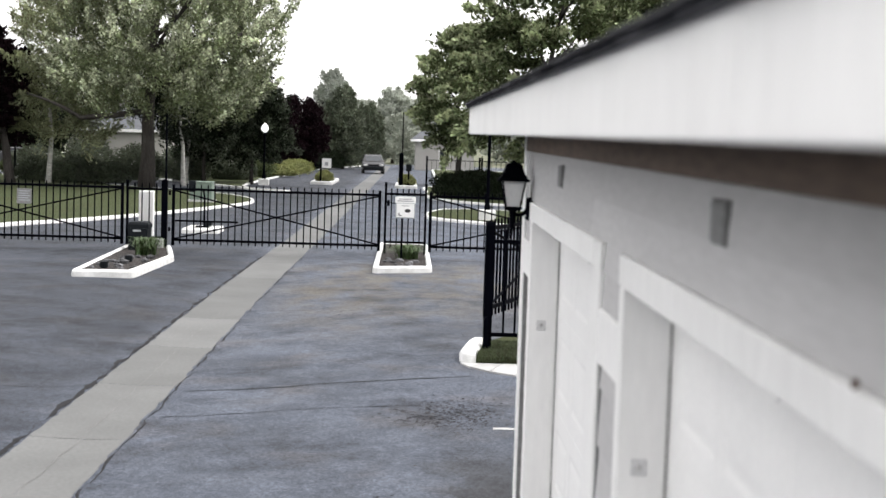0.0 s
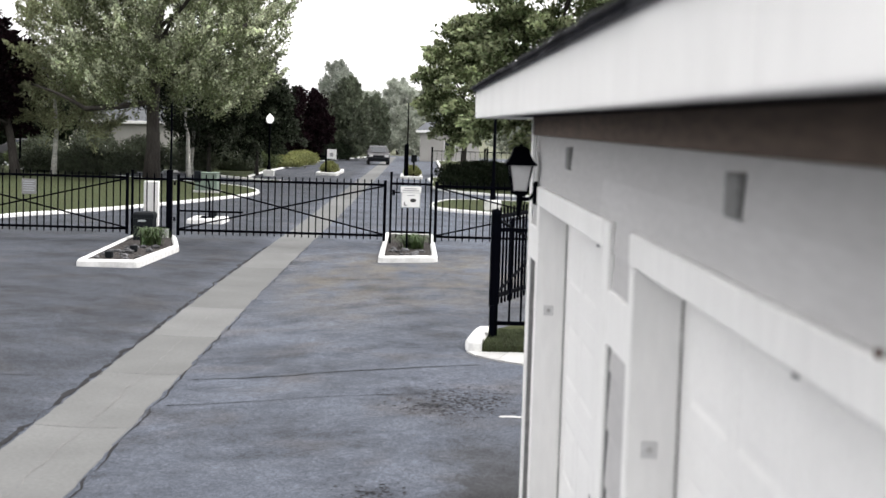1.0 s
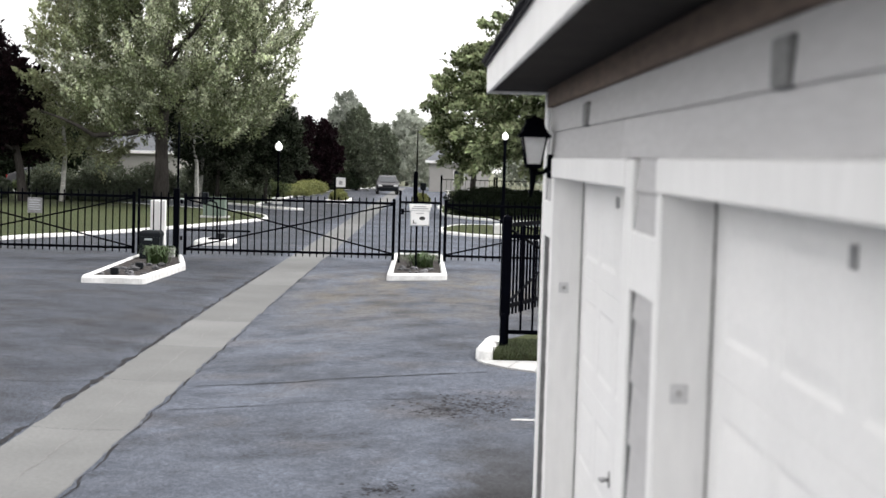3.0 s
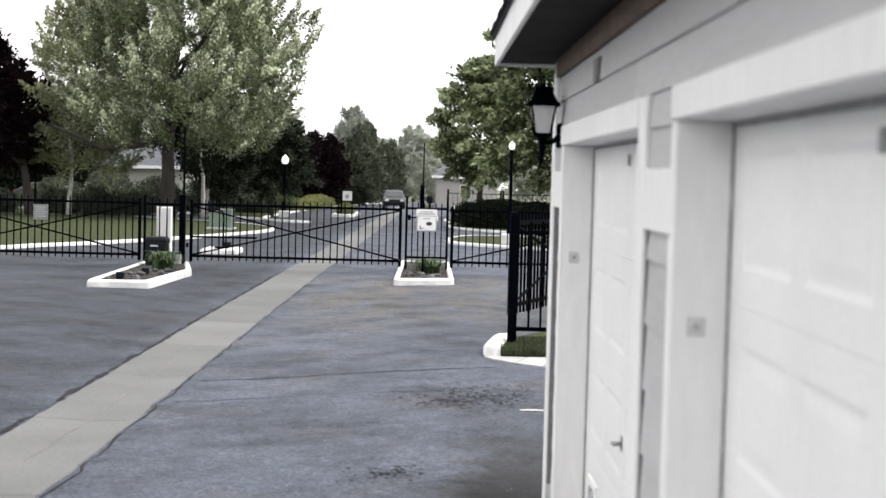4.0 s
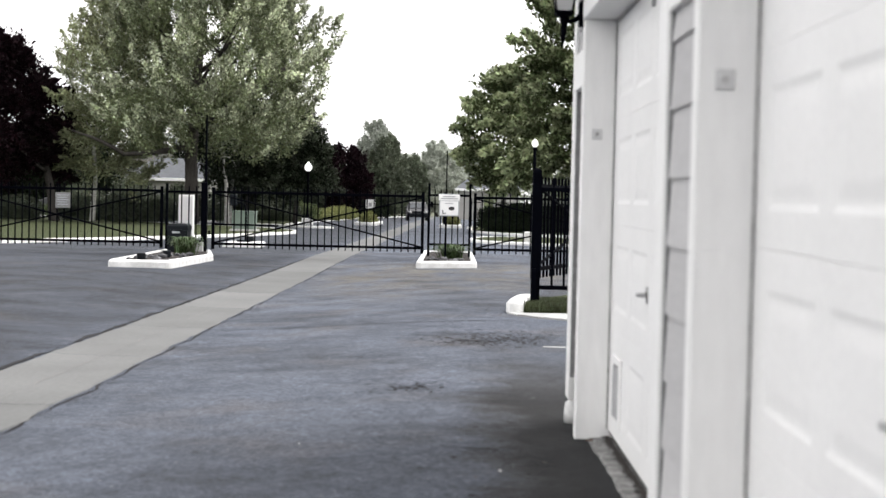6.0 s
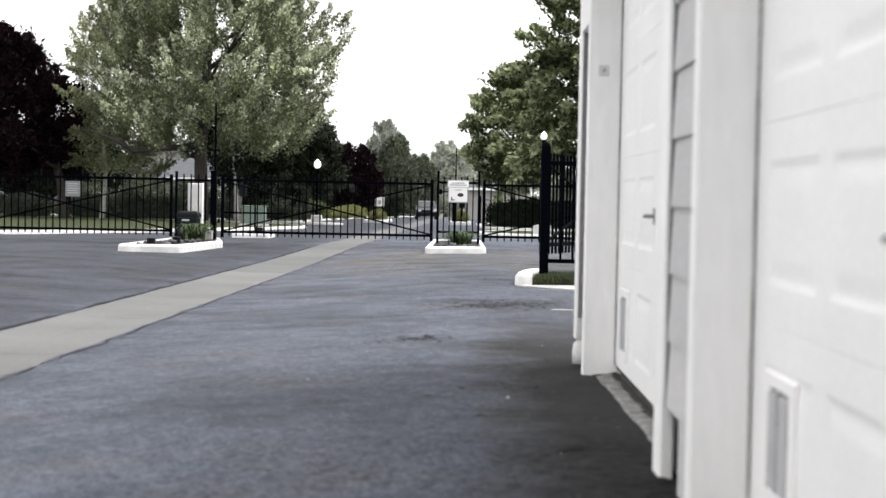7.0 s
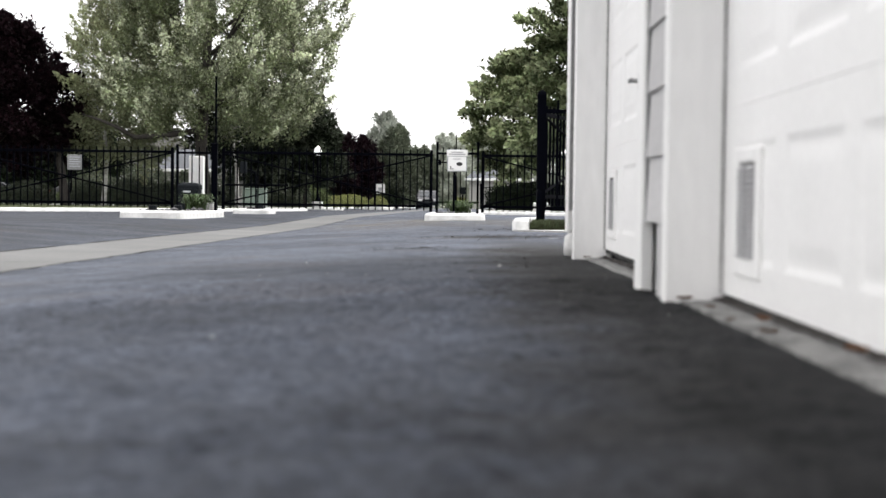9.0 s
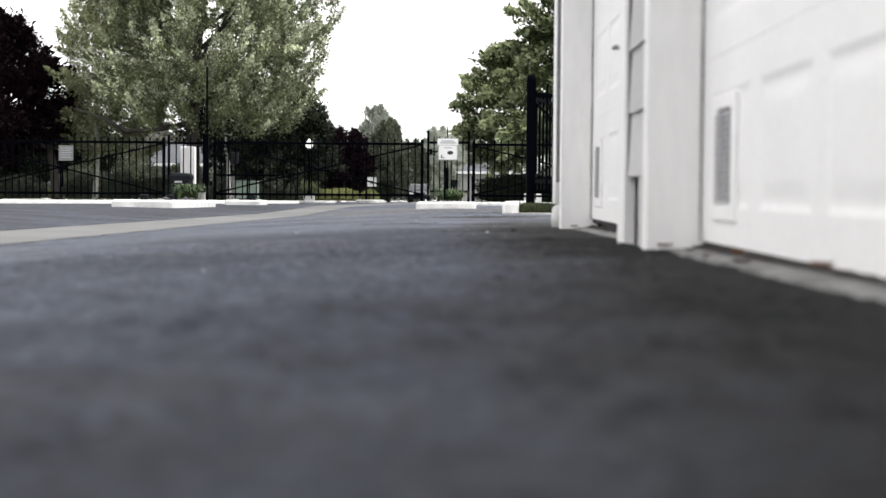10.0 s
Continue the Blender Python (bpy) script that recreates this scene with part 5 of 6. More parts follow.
def shrub(name, center, size, leaf, label, seed, n=9000, leaf_size=0.09, lumps=0.18, group="", category="shrub", square=0.0, blossoms=0):
    """A dense shrub: a lumpy inner mass and leaves all over it."""
    rng = np.random.default_rng(seed)
    root = thing(name, center, label, category, group)
    c = np.array(center)
    sz = np.array(size)

    def surf(d):
        if square:
            m = np.max(np.abs(d), axis=1, keepdims=True)
            d = d * (1 - square) + d / m * square * 0.92
        k = np.array([1 + lumps * (noise.noise(Vector(v) * 2.2 + Vector((seed, 0, 0))) + 0.6 * noise.noise(Vector(v) * 5 + Vector((0, seed, 0)))) for v in d])[:, None]
        p = d * k
        p[:, 2] = np.maximum(p[:, 2], -0.35)
        return p
    bm = bmesh.new()
    bmesh.ops.create_icosphere(bm, subdivisions=3, radius=1)
    co = np.array([v.co[:] for v in bm.verts])
    for v, p in zip(bm.verts, surf(co)):
        q = c + (p * 0.86 + (0, 0, 0.3)) * sz * (1, 1, 0.74)
        q[2] = max(q[2], c[2])
        v.co = q
    part("inner_growth", bm, leaf, root, "", True)
    d = rng.normal(size=(n, 3))
    d[:, 2] = np.abs(d[:, 2]) - 0.35 * rng.random(n)
    d /= np.linalg.norm(d, axis=1, keepdims=True)
    p = surf(d)
    pos = (p * rng.uniform(0.82, 1.04, (n, 1)) + (0, 0, 0.3)) * sz * (1, 1, 0.74)
    pos[:, 2] = np.maximum(pos[:, 2], 0.02)
    ob = new("foliage", leaf_mesh("foliage", pos, leaf_size, leaf, rng, 0.35, d * 0.8))
    ob.parent = root
    if blossoms:
        sel = pos[rng.integers(0, n, blossoms)]
        pos2 = np.repeat(sel, 7, 0) + rng.normal(size=(blossoms * 7, 3)) * 0.05
        ob = new("blossoms", leaf_mesh("blossoms", pos2, 0.11, M_BLOSSOM, rng, 0.3))
        ob.parent = root
    return root


def far_woods():
    """The distant belt of trees, one mass of leaf clumps."""
    rng = np.random.default_rng(77)
    pos = []
    def crown(x, y, h, r, n):
        nc = 26
        u = rng.normal(size=(nc, 3))
        u /= np.linalg.norm(u, axis=1, keepdims=True)
        cs = np.array((x, y, h * 0.52)) + u * np.array((r, r, h * 0.42)) * rng.uniform(0.5, 1, (nc, 1))
        q = cs[rng.integers(0, nc, n)] + rng.normal(size=(n, 3)) * r * 0.22
        q[:, 2] = np.maximum(q[:, 2], 0.2)
        pos.append(q)
    for x in np.arange(-150, 130, 6.5):
        crown(x + rng.uniform(-3, 3), 205 + rng.uniform(-12, 40) - abs(x) * 0.15, rng.uniform(5.5, 8.0) if abs(x) < 22 else rng.uniform(6, 8.5), rng.uniform(3.5, 5.5), 2200)
    for y in np.arange(-40, 200, 8.0):
        for s in (-1, 1):
            crown(s * (72 + rng.uniform(-5, 8)) - (15 if s < 0 else -5), y, rng.uniform(5, 7.5), rng.uniform(4, 6), 700)
    for x in np.arange(-90, 90, 9.0):
        crown(x, -62 + rng.uniform(-5, 5), rng.uniform(8, 12), rng.uniform(4, 6), 500)
    pos = np.concatenate(pos)
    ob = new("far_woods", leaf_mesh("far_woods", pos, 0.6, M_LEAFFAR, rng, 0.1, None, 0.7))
    tagged(ob, "distant belt of grey-green trees", "woods", kind="stuff")


def build_plants():
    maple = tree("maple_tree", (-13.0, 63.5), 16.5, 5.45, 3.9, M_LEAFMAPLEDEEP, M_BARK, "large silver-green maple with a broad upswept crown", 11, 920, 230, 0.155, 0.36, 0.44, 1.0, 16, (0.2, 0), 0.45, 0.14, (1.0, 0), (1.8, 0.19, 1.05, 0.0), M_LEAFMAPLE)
    for pts in ([(-12.9, 63.2, 3.7), (-14.2, 62.0, 3.4), (-15.7, 61.6, 3.25), (-16.5, 61.5, 3.7), (-17.2, 61.5, 4.0), (-18.2, 61.8, 4.3)], [(-12.8, 63.3, 4.6), (-11.4, 62.0, 5.2), (-9.6, 61.0, 6.1), (-8.2, 60.5, 7.3)]):
        part("limb", tube(pts, [0.15, 0.13, 0.11, 0.085, 0.06, 0.025][:len(pts)], 8), M_BARK, maple, "long bare lower limb", True)
    tree("birch_tree", (-18.1, 65.5), 11.8, 2.8, 2.4, M_LEAFBIRCH, M_BIRCHBARK, "pale-leaved birch with a white trunk on the lawn", 12, 300, 200, 0.15, 0.13, 0.45, 1.0, 7, (0.3, 0), 0.6, 0.35, (0.8, 0), (1.6, 0.22, 0.9, 0.1))
    # birches and understorey trees in the near-black leaf: canopy shade painted in
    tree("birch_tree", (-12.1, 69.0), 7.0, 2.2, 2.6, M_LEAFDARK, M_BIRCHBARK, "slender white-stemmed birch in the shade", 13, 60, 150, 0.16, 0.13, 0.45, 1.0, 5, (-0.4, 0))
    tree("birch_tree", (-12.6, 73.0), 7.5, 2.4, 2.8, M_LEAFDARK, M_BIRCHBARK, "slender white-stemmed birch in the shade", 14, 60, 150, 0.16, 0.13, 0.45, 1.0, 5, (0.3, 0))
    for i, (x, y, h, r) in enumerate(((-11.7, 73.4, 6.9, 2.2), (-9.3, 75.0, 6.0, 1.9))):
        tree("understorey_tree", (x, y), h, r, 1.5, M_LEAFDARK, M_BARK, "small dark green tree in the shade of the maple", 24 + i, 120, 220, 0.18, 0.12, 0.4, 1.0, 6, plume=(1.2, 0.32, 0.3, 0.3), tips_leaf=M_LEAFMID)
    tree("plum_tree", (-26.8, 72.0), 7.0, 2.6, 2.4, M_LEAFPURPLE, M_BARK, "dark purple-leaved plum tree by the lawn", 15, 110, 220, 0.24, 0.20, 0.6)
    tree("plum_tree", (-19.5, 64.0), 8.8, 3.8, 2.3, M_LEAFPURPLE, M_BARK, "broad dark purple-leaved plum tree", 16, 230, 300, 0.22, 0.24, 0.6, 1.0, 9, (-1.2, 0), 0.75, 0.2, (-2.3, 0), (1.2, 0.34, 0.2, 0.1))
    tree("plum_tree", (-9.5, 112.0), 5.6, 2.35, 0.9, M_LEAFPURPLE, M_BARK, "compact dark purple plum tree beside the road", 17, 70, 320, 0.24, 0.18, 0.55, plume=(1.1, 0.36, 0.7, 0.0))
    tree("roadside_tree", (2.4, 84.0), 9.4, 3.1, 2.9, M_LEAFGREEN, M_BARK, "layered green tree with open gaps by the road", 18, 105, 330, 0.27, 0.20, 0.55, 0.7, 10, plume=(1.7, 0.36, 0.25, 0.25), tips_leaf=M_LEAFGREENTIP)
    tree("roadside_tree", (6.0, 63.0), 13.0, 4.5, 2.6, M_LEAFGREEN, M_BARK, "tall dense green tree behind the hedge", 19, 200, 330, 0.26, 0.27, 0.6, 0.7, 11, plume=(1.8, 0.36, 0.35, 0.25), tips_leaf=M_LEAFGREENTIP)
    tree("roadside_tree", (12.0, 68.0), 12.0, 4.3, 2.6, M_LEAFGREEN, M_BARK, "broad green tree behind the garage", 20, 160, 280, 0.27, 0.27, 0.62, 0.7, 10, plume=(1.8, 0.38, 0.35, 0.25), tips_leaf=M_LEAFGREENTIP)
    tree("roadside_tree", (20.0, 72.0), 12.0, 4.8, 2.6, M_LEAFGREEN, M_BARK, "broad green tree behind the garage", 31, 130, 120, 0.24, 0.27, 0.75, 0.7, 9)
    for i, (x, y, h, r) in enumerate(((-12.0, 128, 5.6, 2.4), (-8.4, 138, 8.8, 2.2), (-6.6, 126, 6.6, 2.1), (-15.5, 134, 8.5, 3.0), (-5.2, 150, 6.0, 2.1), (-19.5, 118, 8.5, 3.2), (-36, 105, 6.5, 3.2))):
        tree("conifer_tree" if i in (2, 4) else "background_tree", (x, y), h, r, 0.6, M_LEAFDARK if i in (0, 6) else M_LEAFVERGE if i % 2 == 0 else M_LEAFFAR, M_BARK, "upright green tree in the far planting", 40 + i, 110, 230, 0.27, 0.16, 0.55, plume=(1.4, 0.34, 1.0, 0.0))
    for i, (x, y, h, r) in enumerate(((-2.6, 178, 8.9, 3.6), (1.5, 186, 8.5, 3.4), (-6.5, 190, 7.6, 3.2))):
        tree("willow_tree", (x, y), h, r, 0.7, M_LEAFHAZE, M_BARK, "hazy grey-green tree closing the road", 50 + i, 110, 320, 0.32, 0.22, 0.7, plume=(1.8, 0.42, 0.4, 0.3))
    # shade behind the lawn is put into these trees' dark leaf
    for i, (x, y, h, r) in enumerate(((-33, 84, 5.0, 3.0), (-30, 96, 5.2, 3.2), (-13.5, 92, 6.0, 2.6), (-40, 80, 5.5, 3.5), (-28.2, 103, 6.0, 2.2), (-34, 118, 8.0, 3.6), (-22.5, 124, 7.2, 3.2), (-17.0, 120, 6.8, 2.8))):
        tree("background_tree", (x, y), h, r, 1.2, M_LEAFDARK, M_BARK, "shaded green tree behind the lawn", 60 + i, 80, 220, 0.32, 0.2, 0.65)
    shrub("hedge", (3.0, 61.6, 0.12), (2.5, 1.3, 1.25), M_LEAFDARK, "clipped dark yew hedge with a ragged top", 21, 16000, 0.11, 0.16, "", "hedge", 0.5)
    shrub("hedge", (8.5, 61.8, 0.12), (3.2, 1.4, 1.3), M_LEAFDARK, "clipped dark yew hedge with a ragged top", 22, 12000, 0.11, 0.16, "", "hedge", 0.5)
    for i, (x, y, s, h) in enumerate(((-17.0, 67.5, 1.25, 1.35), (-15.4, 67.0, 0.95, 1.05), (-19.3, 68.5, 1.2, 1.2), (-22.5, 68, 1.3, 1.2), (-25.5, 69, 1.5, 1.3), (-29, 69, 1.6, 1.3))):
        shrub("round_bush", (x, y, 0.12), (s, s * 0.9, h), M_LEAFMID, "rounded dark clipped bush on the lawn edge", 70 + i, 5000, 0.1, 0.1, "clipped bushes")
    for i, (x, y, s, h) in enumerate(((-15.2, 72.5, 1.4, 1.9), (-12.9, 76, 1.2, 1.7), (-11.0, 80, 1.3, 1.6), (-13.8, 80, 1.6, 1.8), (-17.6, 72.0, 1.5, 2.2), (-20.6, 73.0, 1.4, 1.8))):
        shrub("flowering_bush", (x, y, 0.12), (s, s * 0.9, h), M_LEAFVERGE, "loose dark bush dotted with white blossoms", 80 + i, 5000, 0.12, 0.25, "flowering bushes", blossoms=22)
    # every other bush has the dark leaf, with shade from above painted in
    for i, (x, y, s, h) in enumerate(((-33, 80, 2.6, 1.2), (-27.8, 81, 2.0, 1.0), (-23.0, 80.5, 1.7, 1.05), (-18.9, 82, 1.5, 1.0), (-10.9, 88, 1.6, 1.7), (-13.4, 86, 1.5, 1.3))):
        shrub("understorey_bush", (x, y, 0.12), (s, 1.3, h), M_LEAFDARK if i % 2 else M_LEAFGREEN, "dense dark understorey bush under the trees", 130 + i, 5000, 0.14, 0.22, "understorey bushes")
    for i, (x, y, s, h) in enumerate(((-9.3, 92, 1.4, 0.75), (-10.9, 96, 1.6, 1.0), (-8.9, 99, 1.2, 0.8), (-12.4, 94, 1.5, 0.8), (-9.2, 106, 1.3, 0.9), (-14.5, 97, 1.6, 1.1))):
        shrub("low_juniper", (x, y, 0.12), (s, s, h), M_LEAFLIME if i % 2 == 0 else M_LEAFDARK, "low spreading juniper in the verge", 90 + i, 3500, 0.12, 0.2, "junipers")
    for i, (x, y, s, h) in enumerate(((-8.8, 118, 1.5, 1.9), (-7.6, 124, 1.3, 1.7), (-11.5, 116, 1.6, 2.0))):
        shrub("verge_bush", (x, y, 0.12), (s, s, h), M_LEAFDARK, "dense dark bush along the far road", 110 + i, 3500, 0.14, 0.2, "verge bushes")
    shrub("verge_bush", (-0.7, 78.0, 0.16), (0.45, 0.9, 0.55), M_LEAFLIME, "small lime green shrub on the far island", 120, 2000, 0.1, 0.3)
    shrub("verge_bush", (-5.6, 81.0, 0.16), (0.5, 0.9, 0.6), M_LEAFLIME, "small lime green shrub on the far island", 121, 2000, 0.1, 0.3)
    far_woods()


# ---- street furniture ----
def street_lamp(x, y, up=0.0, fat=1.0):
    root = thing("street_lamp", (x, y, 0.1), "black street lamp with white acorn globe on pale base", "street lamp", "street lamps")
    part("base_block", lathe([(0.27, 0), (0.27, 0.30), (0.24, 0.34)], (x, y, 0.08), square=True), M_KERB, root, "white-painted concrete base")
    part("pole", lathe([(0.10, 0), (0.11, 0.08), (0.07, 0.25), (0.055, 0.55), (0.05, 2.35 + up), (0.07, 2.40 + up), (0.06, 2.46 + up)], (x, y, 0.42), 14), M_BLACK, root)
    part("globe", lathe([(r * fat, z * fat * 0.9) for r, z in ((0.09, 0), (0.17, 0.10), (0.20, 0.22), (0.17, 0.36), (0.11, 0.44), (0.05, 0.50), (0.02, 0.56))], (x, y, 2.88 + up), 18), M_GLOBE, root, "white acorn globe", True)
    return root


def key_reader():
    x, y = -6.1, 33.9
    root = thing("key_reader", (x, y, 0.13), "black gooseneck key reader on a white pad", "key reader")
    part("plate", box(x - 0.22, x + 0.14, y - 0.1, y + 0.1, 0.13, 0.17, 0.008), M_BLACK, root)
    part("pole", tube([(x, y, 0.15), (x, y, 0.95), (x - 0.03, y, 1.10), (x - 0.16, y - 0.05, 1.16), (x - 0.26, y - 0.1, 1.15)], [0.025] * 5, 8), M_BLACK, root)
    part("reader_head", box(x - 0.40, x - 0.22, y - 0.2, y - 0.08, 1.08, 1.38, 0.015), M_BLACKPLASTIC, root)
    root2 = thing("barrier_arm", (x - 0.1, y + 1.2, 0.1), "black barrier housing beside the pad", "barrier")
    part("housing", box(x - 0.12, x + 0.1, y + 0.7, y + 0.95, 0.13, 0.26, 0.01), M_BLACKPLASTIC, root2)


def mailbox_post(x, y):
    root = thing("notice_post", (x, y, 0.15), "small white notice on black post in island", "sign")
    part("post", box(x - 0.05, x + 0.05, y - 0.05, y + 0.05, 0.12, 1.45, 0.006), M_BLACK, root)
    part("crossbar", box(x - 0.4, x + 0.05, y - 0.03, y + 0.03, 1.05, 1.13, 0.004), M_BLACK, root)
    part("board", box(x + 0.06, x + 0.60, y - 0.03, y - 0.01, 0.95, 1.50, 0.004), M_SIGN, root, "white notice board")
    part("print_bar", box(x + 0.22, x + 0.42, y - 0.036, y - 0.032, 1.08, 1.30), M_INKGREY, root)


def transformer(x, y):
    root = thing("transformer_box", (x, y, 0.1), "pale green metal utility box on a concrete pad", "utility box")
    part("cabinet", box(x - 0.42, x + 0.42, y - 0.4, y + 0.4, 0.16, 0.80, 0.03), M_GREENBOX, root)
    part("lid", box(x - 0.44, x + 0.44, y - 0.42, y + 0.42, 0.802, 0.85, 0.02), M_GREENBOX, root)
    part("pad", box(x - 0.5, x + 0.5, y - 0.48, y + 0.48, 0.08, 0.158, 0.01), M_PAVER, root, "concrete pad")


def second_gate():
    """The fence and posts at the far entrance."""
    p = thing("gate_post", (-1.05, 76.6, 0.15), "black gate post with tall mast on the far island", "post")
    part("post", lathe([(0.12, 0), (0.12, 1.75), (0.13, 1.78), (0.04, 1.84)], (-1.05, 76.6, 0.15), square=True), M_BLACK, p)
    part("mast", tube([(-1.0, 76.6, 1.95), (-1.0, 76.6, 4.3)], [0.035, 0.03], 8), M_BLACK, p)
    for x, y, w in ((0.55, 88.0, 3.4), (4.1, 88.0, 3.4)):
        f = fence_panel(w, "black picket fence of the far entrance", (0.12, 0.12), 1.75, 0.35, 1.5, 0.3)
        f.matrix_basis = pose(x, y, 0)
    r = thing("key_reader", (-0.62, 77.2, 0.15), "black key reader post on the far island", "key reader")
    part("pole", tube([(-0.62, 77.2, 0.1), (-0.62, 77.2, 1.0)], [0.05, 0.05], 8), M_BLACK, r)
    part("reader_head", box(-0.78, -0.46, 77.05, 77.3, 0.95, 1.35, 0.02), M_BLACKPLASTIC, r)


def car(x, y, turn, paint, label):
    """A small hatchback, nose towards local -y."""
    root = thing("car", (0, 0, 0), label, "car", "parked cars" if turn else "")
    prof = [(-2.1, 0.42), (-2.12, 0.62), (-2.0, 0.80), (-1.15, 0.95), (-0.35, 1.42), (0.25, 1.52), (1.1, 1.48), (1.75, 1.10), (2.05, 1.02), (2.12, 0.75), (2.08, 0.42), (2.0, 0.28), (-2.0, 0.28)]
    bm = bmesh.new()
    rows = []
    for s in (-0.87, -0.80, 0.80, 0.87):
        row = []
        for yy, zz in prof:
            inset = 0.78 if zz > 1.2 else (0.93 if zz > 0.98 else 1.0)
            row.append(bm.verts.new((s * inset, yy * (1.0 if abs(s) < 0.85 else 0.97), zz * (1.0 if abs(s) < 0.85 else 0.985))))
        rows.append(row)
    for a, b in zip(rows, rows[1:]):
        for i in range(len(prof)):
            j = (i + 1) % len(prof)
            bm.faces.new((a[i], a[j], b[j], b[i]))
    bm.faces.new(rows[0])
    bm.faces.new(rows[-1][::-1])
    bmesh.ops.recalc_face_normals(bm, faces=bm.faces)
    body = part("body", bm, paint, root)

    def quad(name, pts, mat, lab=""):
        b = bmesh.new()
        v = [b.verts.new(p) for p in pts]
        b.faces.new(v)
        bmesh.ops.recalc_face_normals(b, faces=b.faces)
        bmesh.ops.solidify(b, geom=b.faces[:], thickness=0.012)
        part(name, b, mat, root, lab)
    quad("windscreen", [(-0.60, -1.10, 0.995), (0.60, -1.10, 0.995), (0.53, -0.42, 1.405), (-0.53, -0.42, 1.405)], M_GLASS, "dark windscreen")
    quad("rear_window", [(0.55, 1.18, 1.455), (-0.55, 1.18, 1.455), (-0.60, 1.70, 1.16), (0.60, 1.70, 1.16)], M_GLASS, "dark rear window")
    for s in (-1, 1):
        quad("side_window", [(s * 0.815, -0.85, 1.01), (s * 0.815, 1.35, 1.03), (s * 0.70, 0.95, 1.42), (s * 0.70, -0.25, 1.40)], M_GLASS, "dark side window")
        part("headlight", box(s * 0.62 - 0.16, s * 0.62 + 0.16, -2.13, -2.02, 0.64, 0.78, 0.02), M_LIGHT, root, "clear headlight")
        part("taillight", box(s * 0.68 - 0.12, s * 0.68 + 0.12, 2.05, 2.13, 0.80, 1.0, 0.02), M_TAIL, root, "red tail light")
        part("mirror", box(s * 0.92 - 0.08, s * 0.92 + 0.08, -0.70, -0.58, 0.98, 1.10, 0.03), paint, root)
        for yy in (-1.35, 1.30):
            b = lathe([(0.20, -0.1), (0.31, -0.1), (0.33, -0.06), (0.33, 0.06), (0.31, 0.1), (0.20, 0.1)], (0, 0, 0), 20)
            bmesh.ops.rotate(b, verts=b.verts, matrix=Matrix.Rotation(radians(90), 3, "Y"))
            bmesh.ops.translate(b, verts=b.verts, vec=(s * 0.79, yy, 0.33))
            w = part("wheel", b, M_RUBBER, root)
            b = lathe([(0.19, -0.105), (0.20, 0.0), (0.19, 0.105)], (0, 0, 0), 16)
            bmesh.ops.rotate(b, verts=b.verts, matrix=Matrix.Rotation(radians(90), 3, "Y"))
            bmesh.ops.translate(b, verts=b.verts, vec=(s * 0.79, yy, 0.33))
            part("rim", b, M_STEEL, w)
    part("bumper", box(-0.78, 0.78, -2.16, -2.04, 0.34, 0.56, 0.03), M_BLACKPLASTIC, root, "dark lower bumper")
    part("grille", box(-0.40, 0.40, -2.14, -2.05, 0.62, 0.74, 0.01), M_BLACKPLASTIC, root, "dark grille")
    root.matrix_basis = pose(x, y, 0.0, 0, 0, turn)
    return root


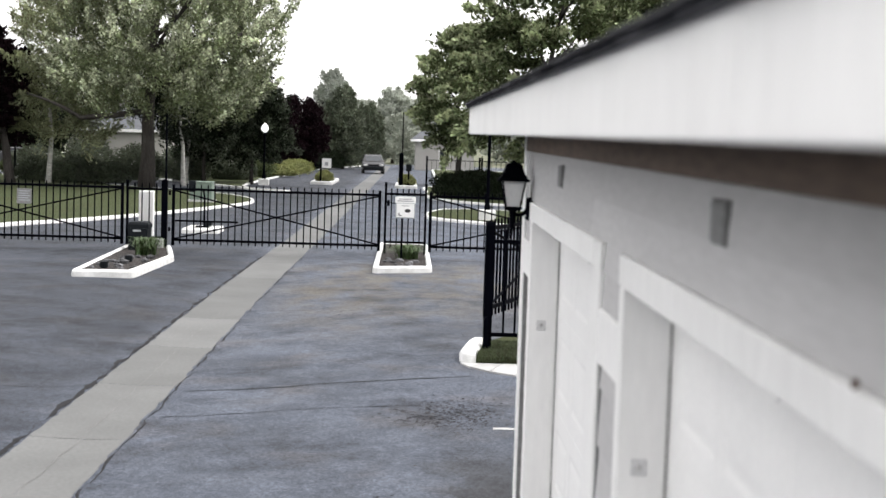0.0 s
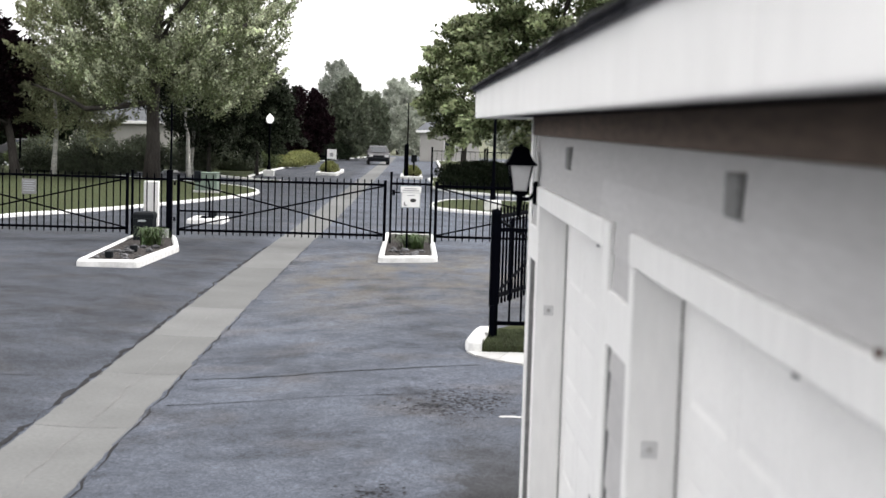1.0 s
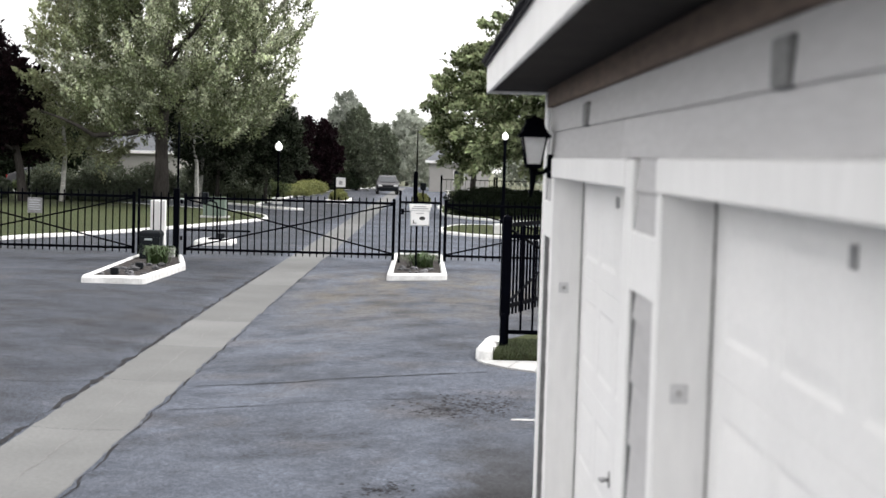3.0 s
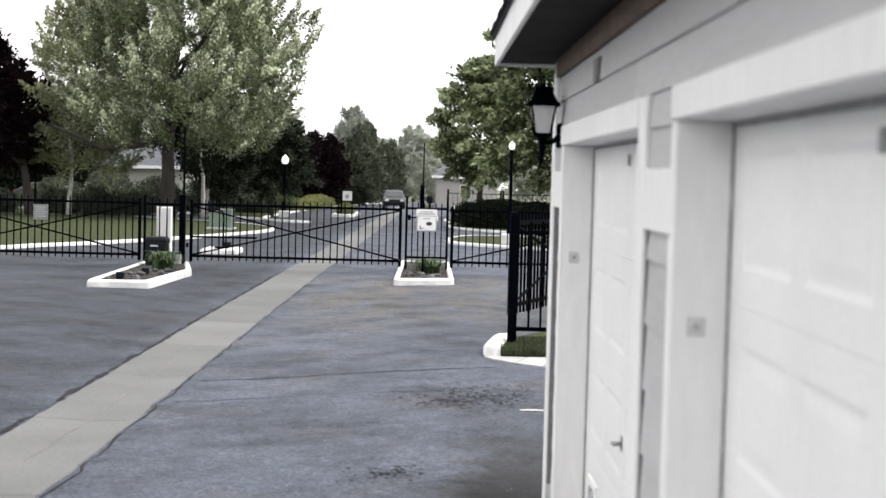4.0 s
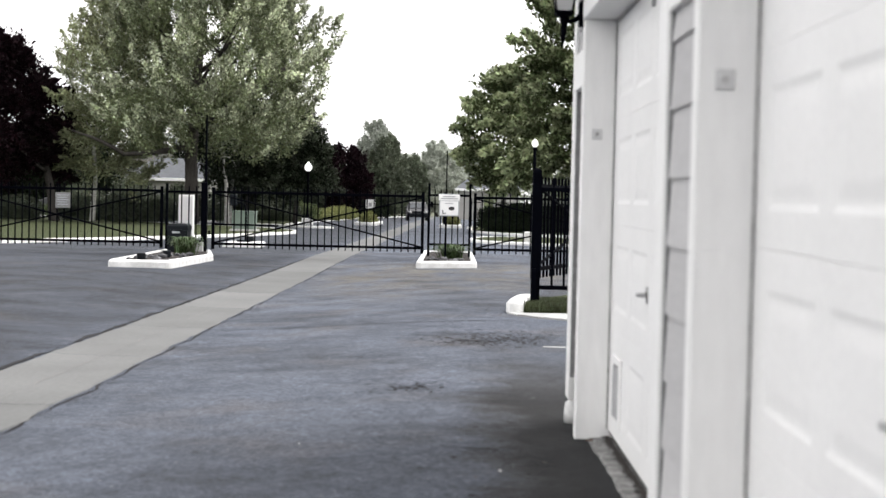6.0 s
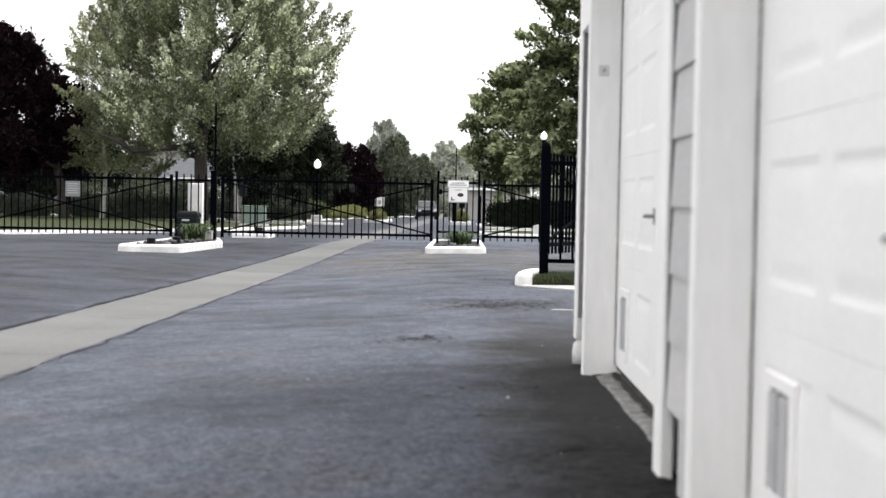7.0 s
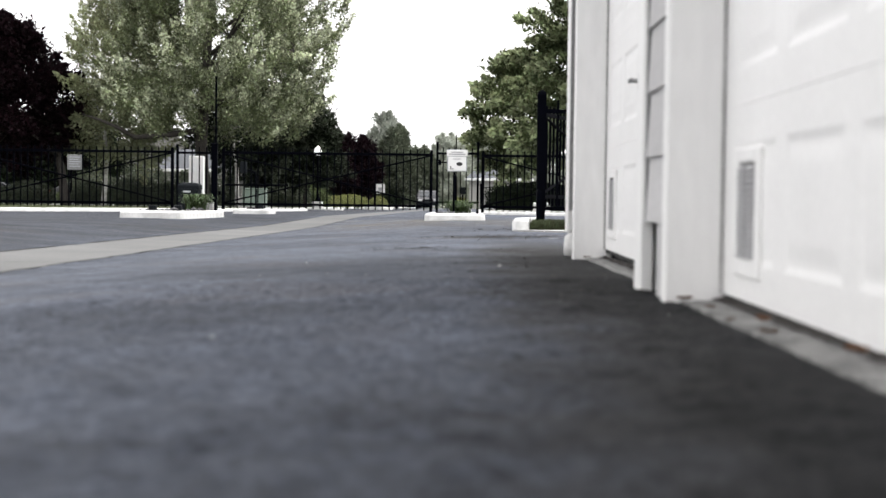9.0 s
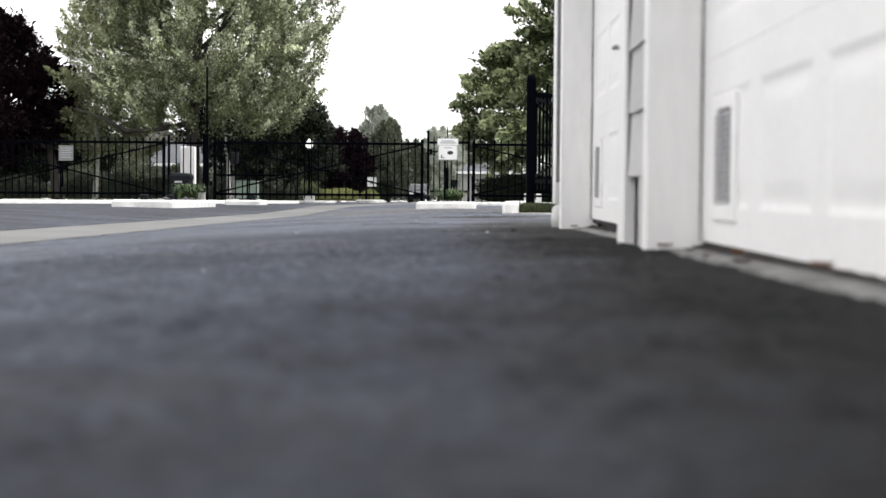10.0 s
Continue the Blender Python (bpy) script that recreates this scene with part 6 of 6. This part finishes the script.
def house(name, x0, x1, y0, y1, eave, ridge, label, gable=False, windows=2, wall_z=-0.1):
    """A house with walls, openings and a pitched roof with overhang; front faces -y."""
    root = thing(name, (x0, y0, 0), label, "house")
    bm = bmesh.new()
    box(x0, x1, y0, y0 + 0.2, wall_z, eave, 0, bm)
    box(x0, x1, y1 - 0.2, y1, wall_z, eave, 0, bm)
    box(x0, x0 + 0.2, y0 + 0.2, y1 - 0.2, wall_z, eave, 0, bm)
    box(x1 - 0.2, x1, y0 + 0.2, y1 - 0.2, wall_z, eave, 0, bm)
    xm, ym = (x0 + x1) / 2, (y0 + y1) / 2
    if gable:
        v = [bm.verts.new(p) for p in ((x0, y0 + 0.02, eave), (x1, y0 + 0.02, eave), (xm, y0 + 0.02, ridge - 0.1))]
        bm.faces.new(v)
    part("wall", bm, M_HOUSE, root)
    bm = bmesh.new()
    o = 0.45
    if gable:
        pts = [(x0 - o, y0 - o, eave - 0.12), (x1 + o, y0 - o, eave - 0.12), (xm, y0 - o, ridge), (x0 - o, y1 + o, eave - 0.12), (x1 + o, y1 + o, eave - 0.12), (xm, y1 + o, ridge)]
        fs = ((0, 2, 5, 3), (1, 4, 5, 2))
    else:
        d = (x1 - x0) * 0.28
        pts = [(x0 - o, y0 - o, eave), (x1 + o, y0 - o, eave), (x1 + o, y1 + o, eave), (x0 - o, y1 + o, eave), (x0 + d, ym, ridge), (x1 - d, ym, ridge)]
        fs = ((0, 1, 5, 4), (1, 2, 5), (2, 3, 4, 5), (3, 0, 4))
    v = [bm.verts.new(p) for p in pts]
    for f in fs:
        bm.faces.new([v[i] for i in f])
    bmesh.ops.recalc_face_normals(bm, faces=bm.faces)
    bmesh.ops.solidify(bm, geom=bm.faces[:], thickness=0.1)
    roof = part("roof", bm, M_ROOF, root, "grey shingle roof")
    if gable:
        for a, b in (((x0 - o, eave - 0.12), (xm, ridge)), ((x1 + o, eave - 0.12), (xm, ridge))):
            part("bargeboard", tube([(a[0], y0 - o - 0.06, a[1] - 0.04), (b[0], y0 - o - 0.06, b[1] - 0.04)], [0.11, 0.11], 4), M_WHITE, roof, "white bargeboard")
    else:
        part("fascia", box(x0 - o, x1 + o, y0 - o - 0.04, y0 - o, eave - 0.2, eave + 0.02, 0.01), M_WHITE, roof, "white fascia")
    n = windows
    for k in range(n):
        xc = x0 + (x1 - x0) * (k + 0.5) / n
        for zc in ([1.5] if eave < 4 else [1.5, 4.2]):
            w = part("window", box(xc - 0.55, xc + 0.55, y0 - 0.05, y0 - 0.004, zc - 0.6, zc + 0.6, 0.01), M_WHITE, root, "white-framed window")
            for s in (-1, 1):
                part("pane", box(xc + s * 0.26 - 0.22, xc + s * 0.26 + 0.22, y0 - 0.062, y0 - 0.052, zc - 0.52, zc + 0.52), M_GLASS, w, "dark pane")
    return root


def build_distance():
    street_lamp(-8.3, 71.8)
    street_lamp(-21.2, 71.0)
    street_lamp(2.0, 43.0, 0.30, 0.55)
    key_reader()
    mailbox_post(-5.75, 79.5)
    transformer(-8.5, 50.3)
    second_gate()
    car(-3.5, 112, 3, M_CARDARK, "dark compact car standing on the road")
    car(-25.2, 89, 84, M_CARSILVER, "grey car parked behind the bushes")
    car(-30.5, 88, 95, M_CARDARK, "dark car parked behind the bushes")
    house("garage_house", -26.5, -19.6, 108, 116, 2.9, 4.6, "low pale house with grey hipped roof", False, 0)
    house("gabled_house", -31.5, -24.0, 126, 136, 4.6, 7.2, "two-storey pale house with white gable", True)
    house("white_house", 0.0, 5.6, 132, 142, 2.9, 4.6, "white low house at the end of road", False, 1)


build_ground()
build_asphalt()
build_relief()
build_garage()
d2 = garage_door()
d2.matrix_basis = pose(0, -0.08, 0, TILT, 0, 0)
copy_thing(d2, pose(0, 3.36, 0.025, TILT, 0, 0))
copy_thing(d2, pose(0, -3.52, -0.026, TILT, 0, 0))
for yy in (-0.08, 3.36):
    key_plate(yy)
for yy in (-1.42, 2.0):
    block_vent(yy).location.z += 0.0075 * yy
wall_lantern()
rust_screw(-2.5, 2.215)
build_gates()
build_plants()
build_distance()
build_islands()
build_cracks()
for lx, ly, turn, size in ((0.05, -0.14, 0.4, 0.05), (0.09, -1.02, 1.9, 0.055), (0.06, -1.22, 2.8, 0.04), (0.04, -0.90, 0.9, 0.035), (0.10, -1.75, 2.2, 0.05), (0.05, 0.70, 1.1, 0.04), (0.07, -0.45, 2.5, 0.03), (0.06, 3.2, 0.2, 0.04)):
    fallen_leaf(lx, ly, 0.012 - 0.0075 * ly if lx > 0.08 else 0.010, turn, size)
build_gutter()
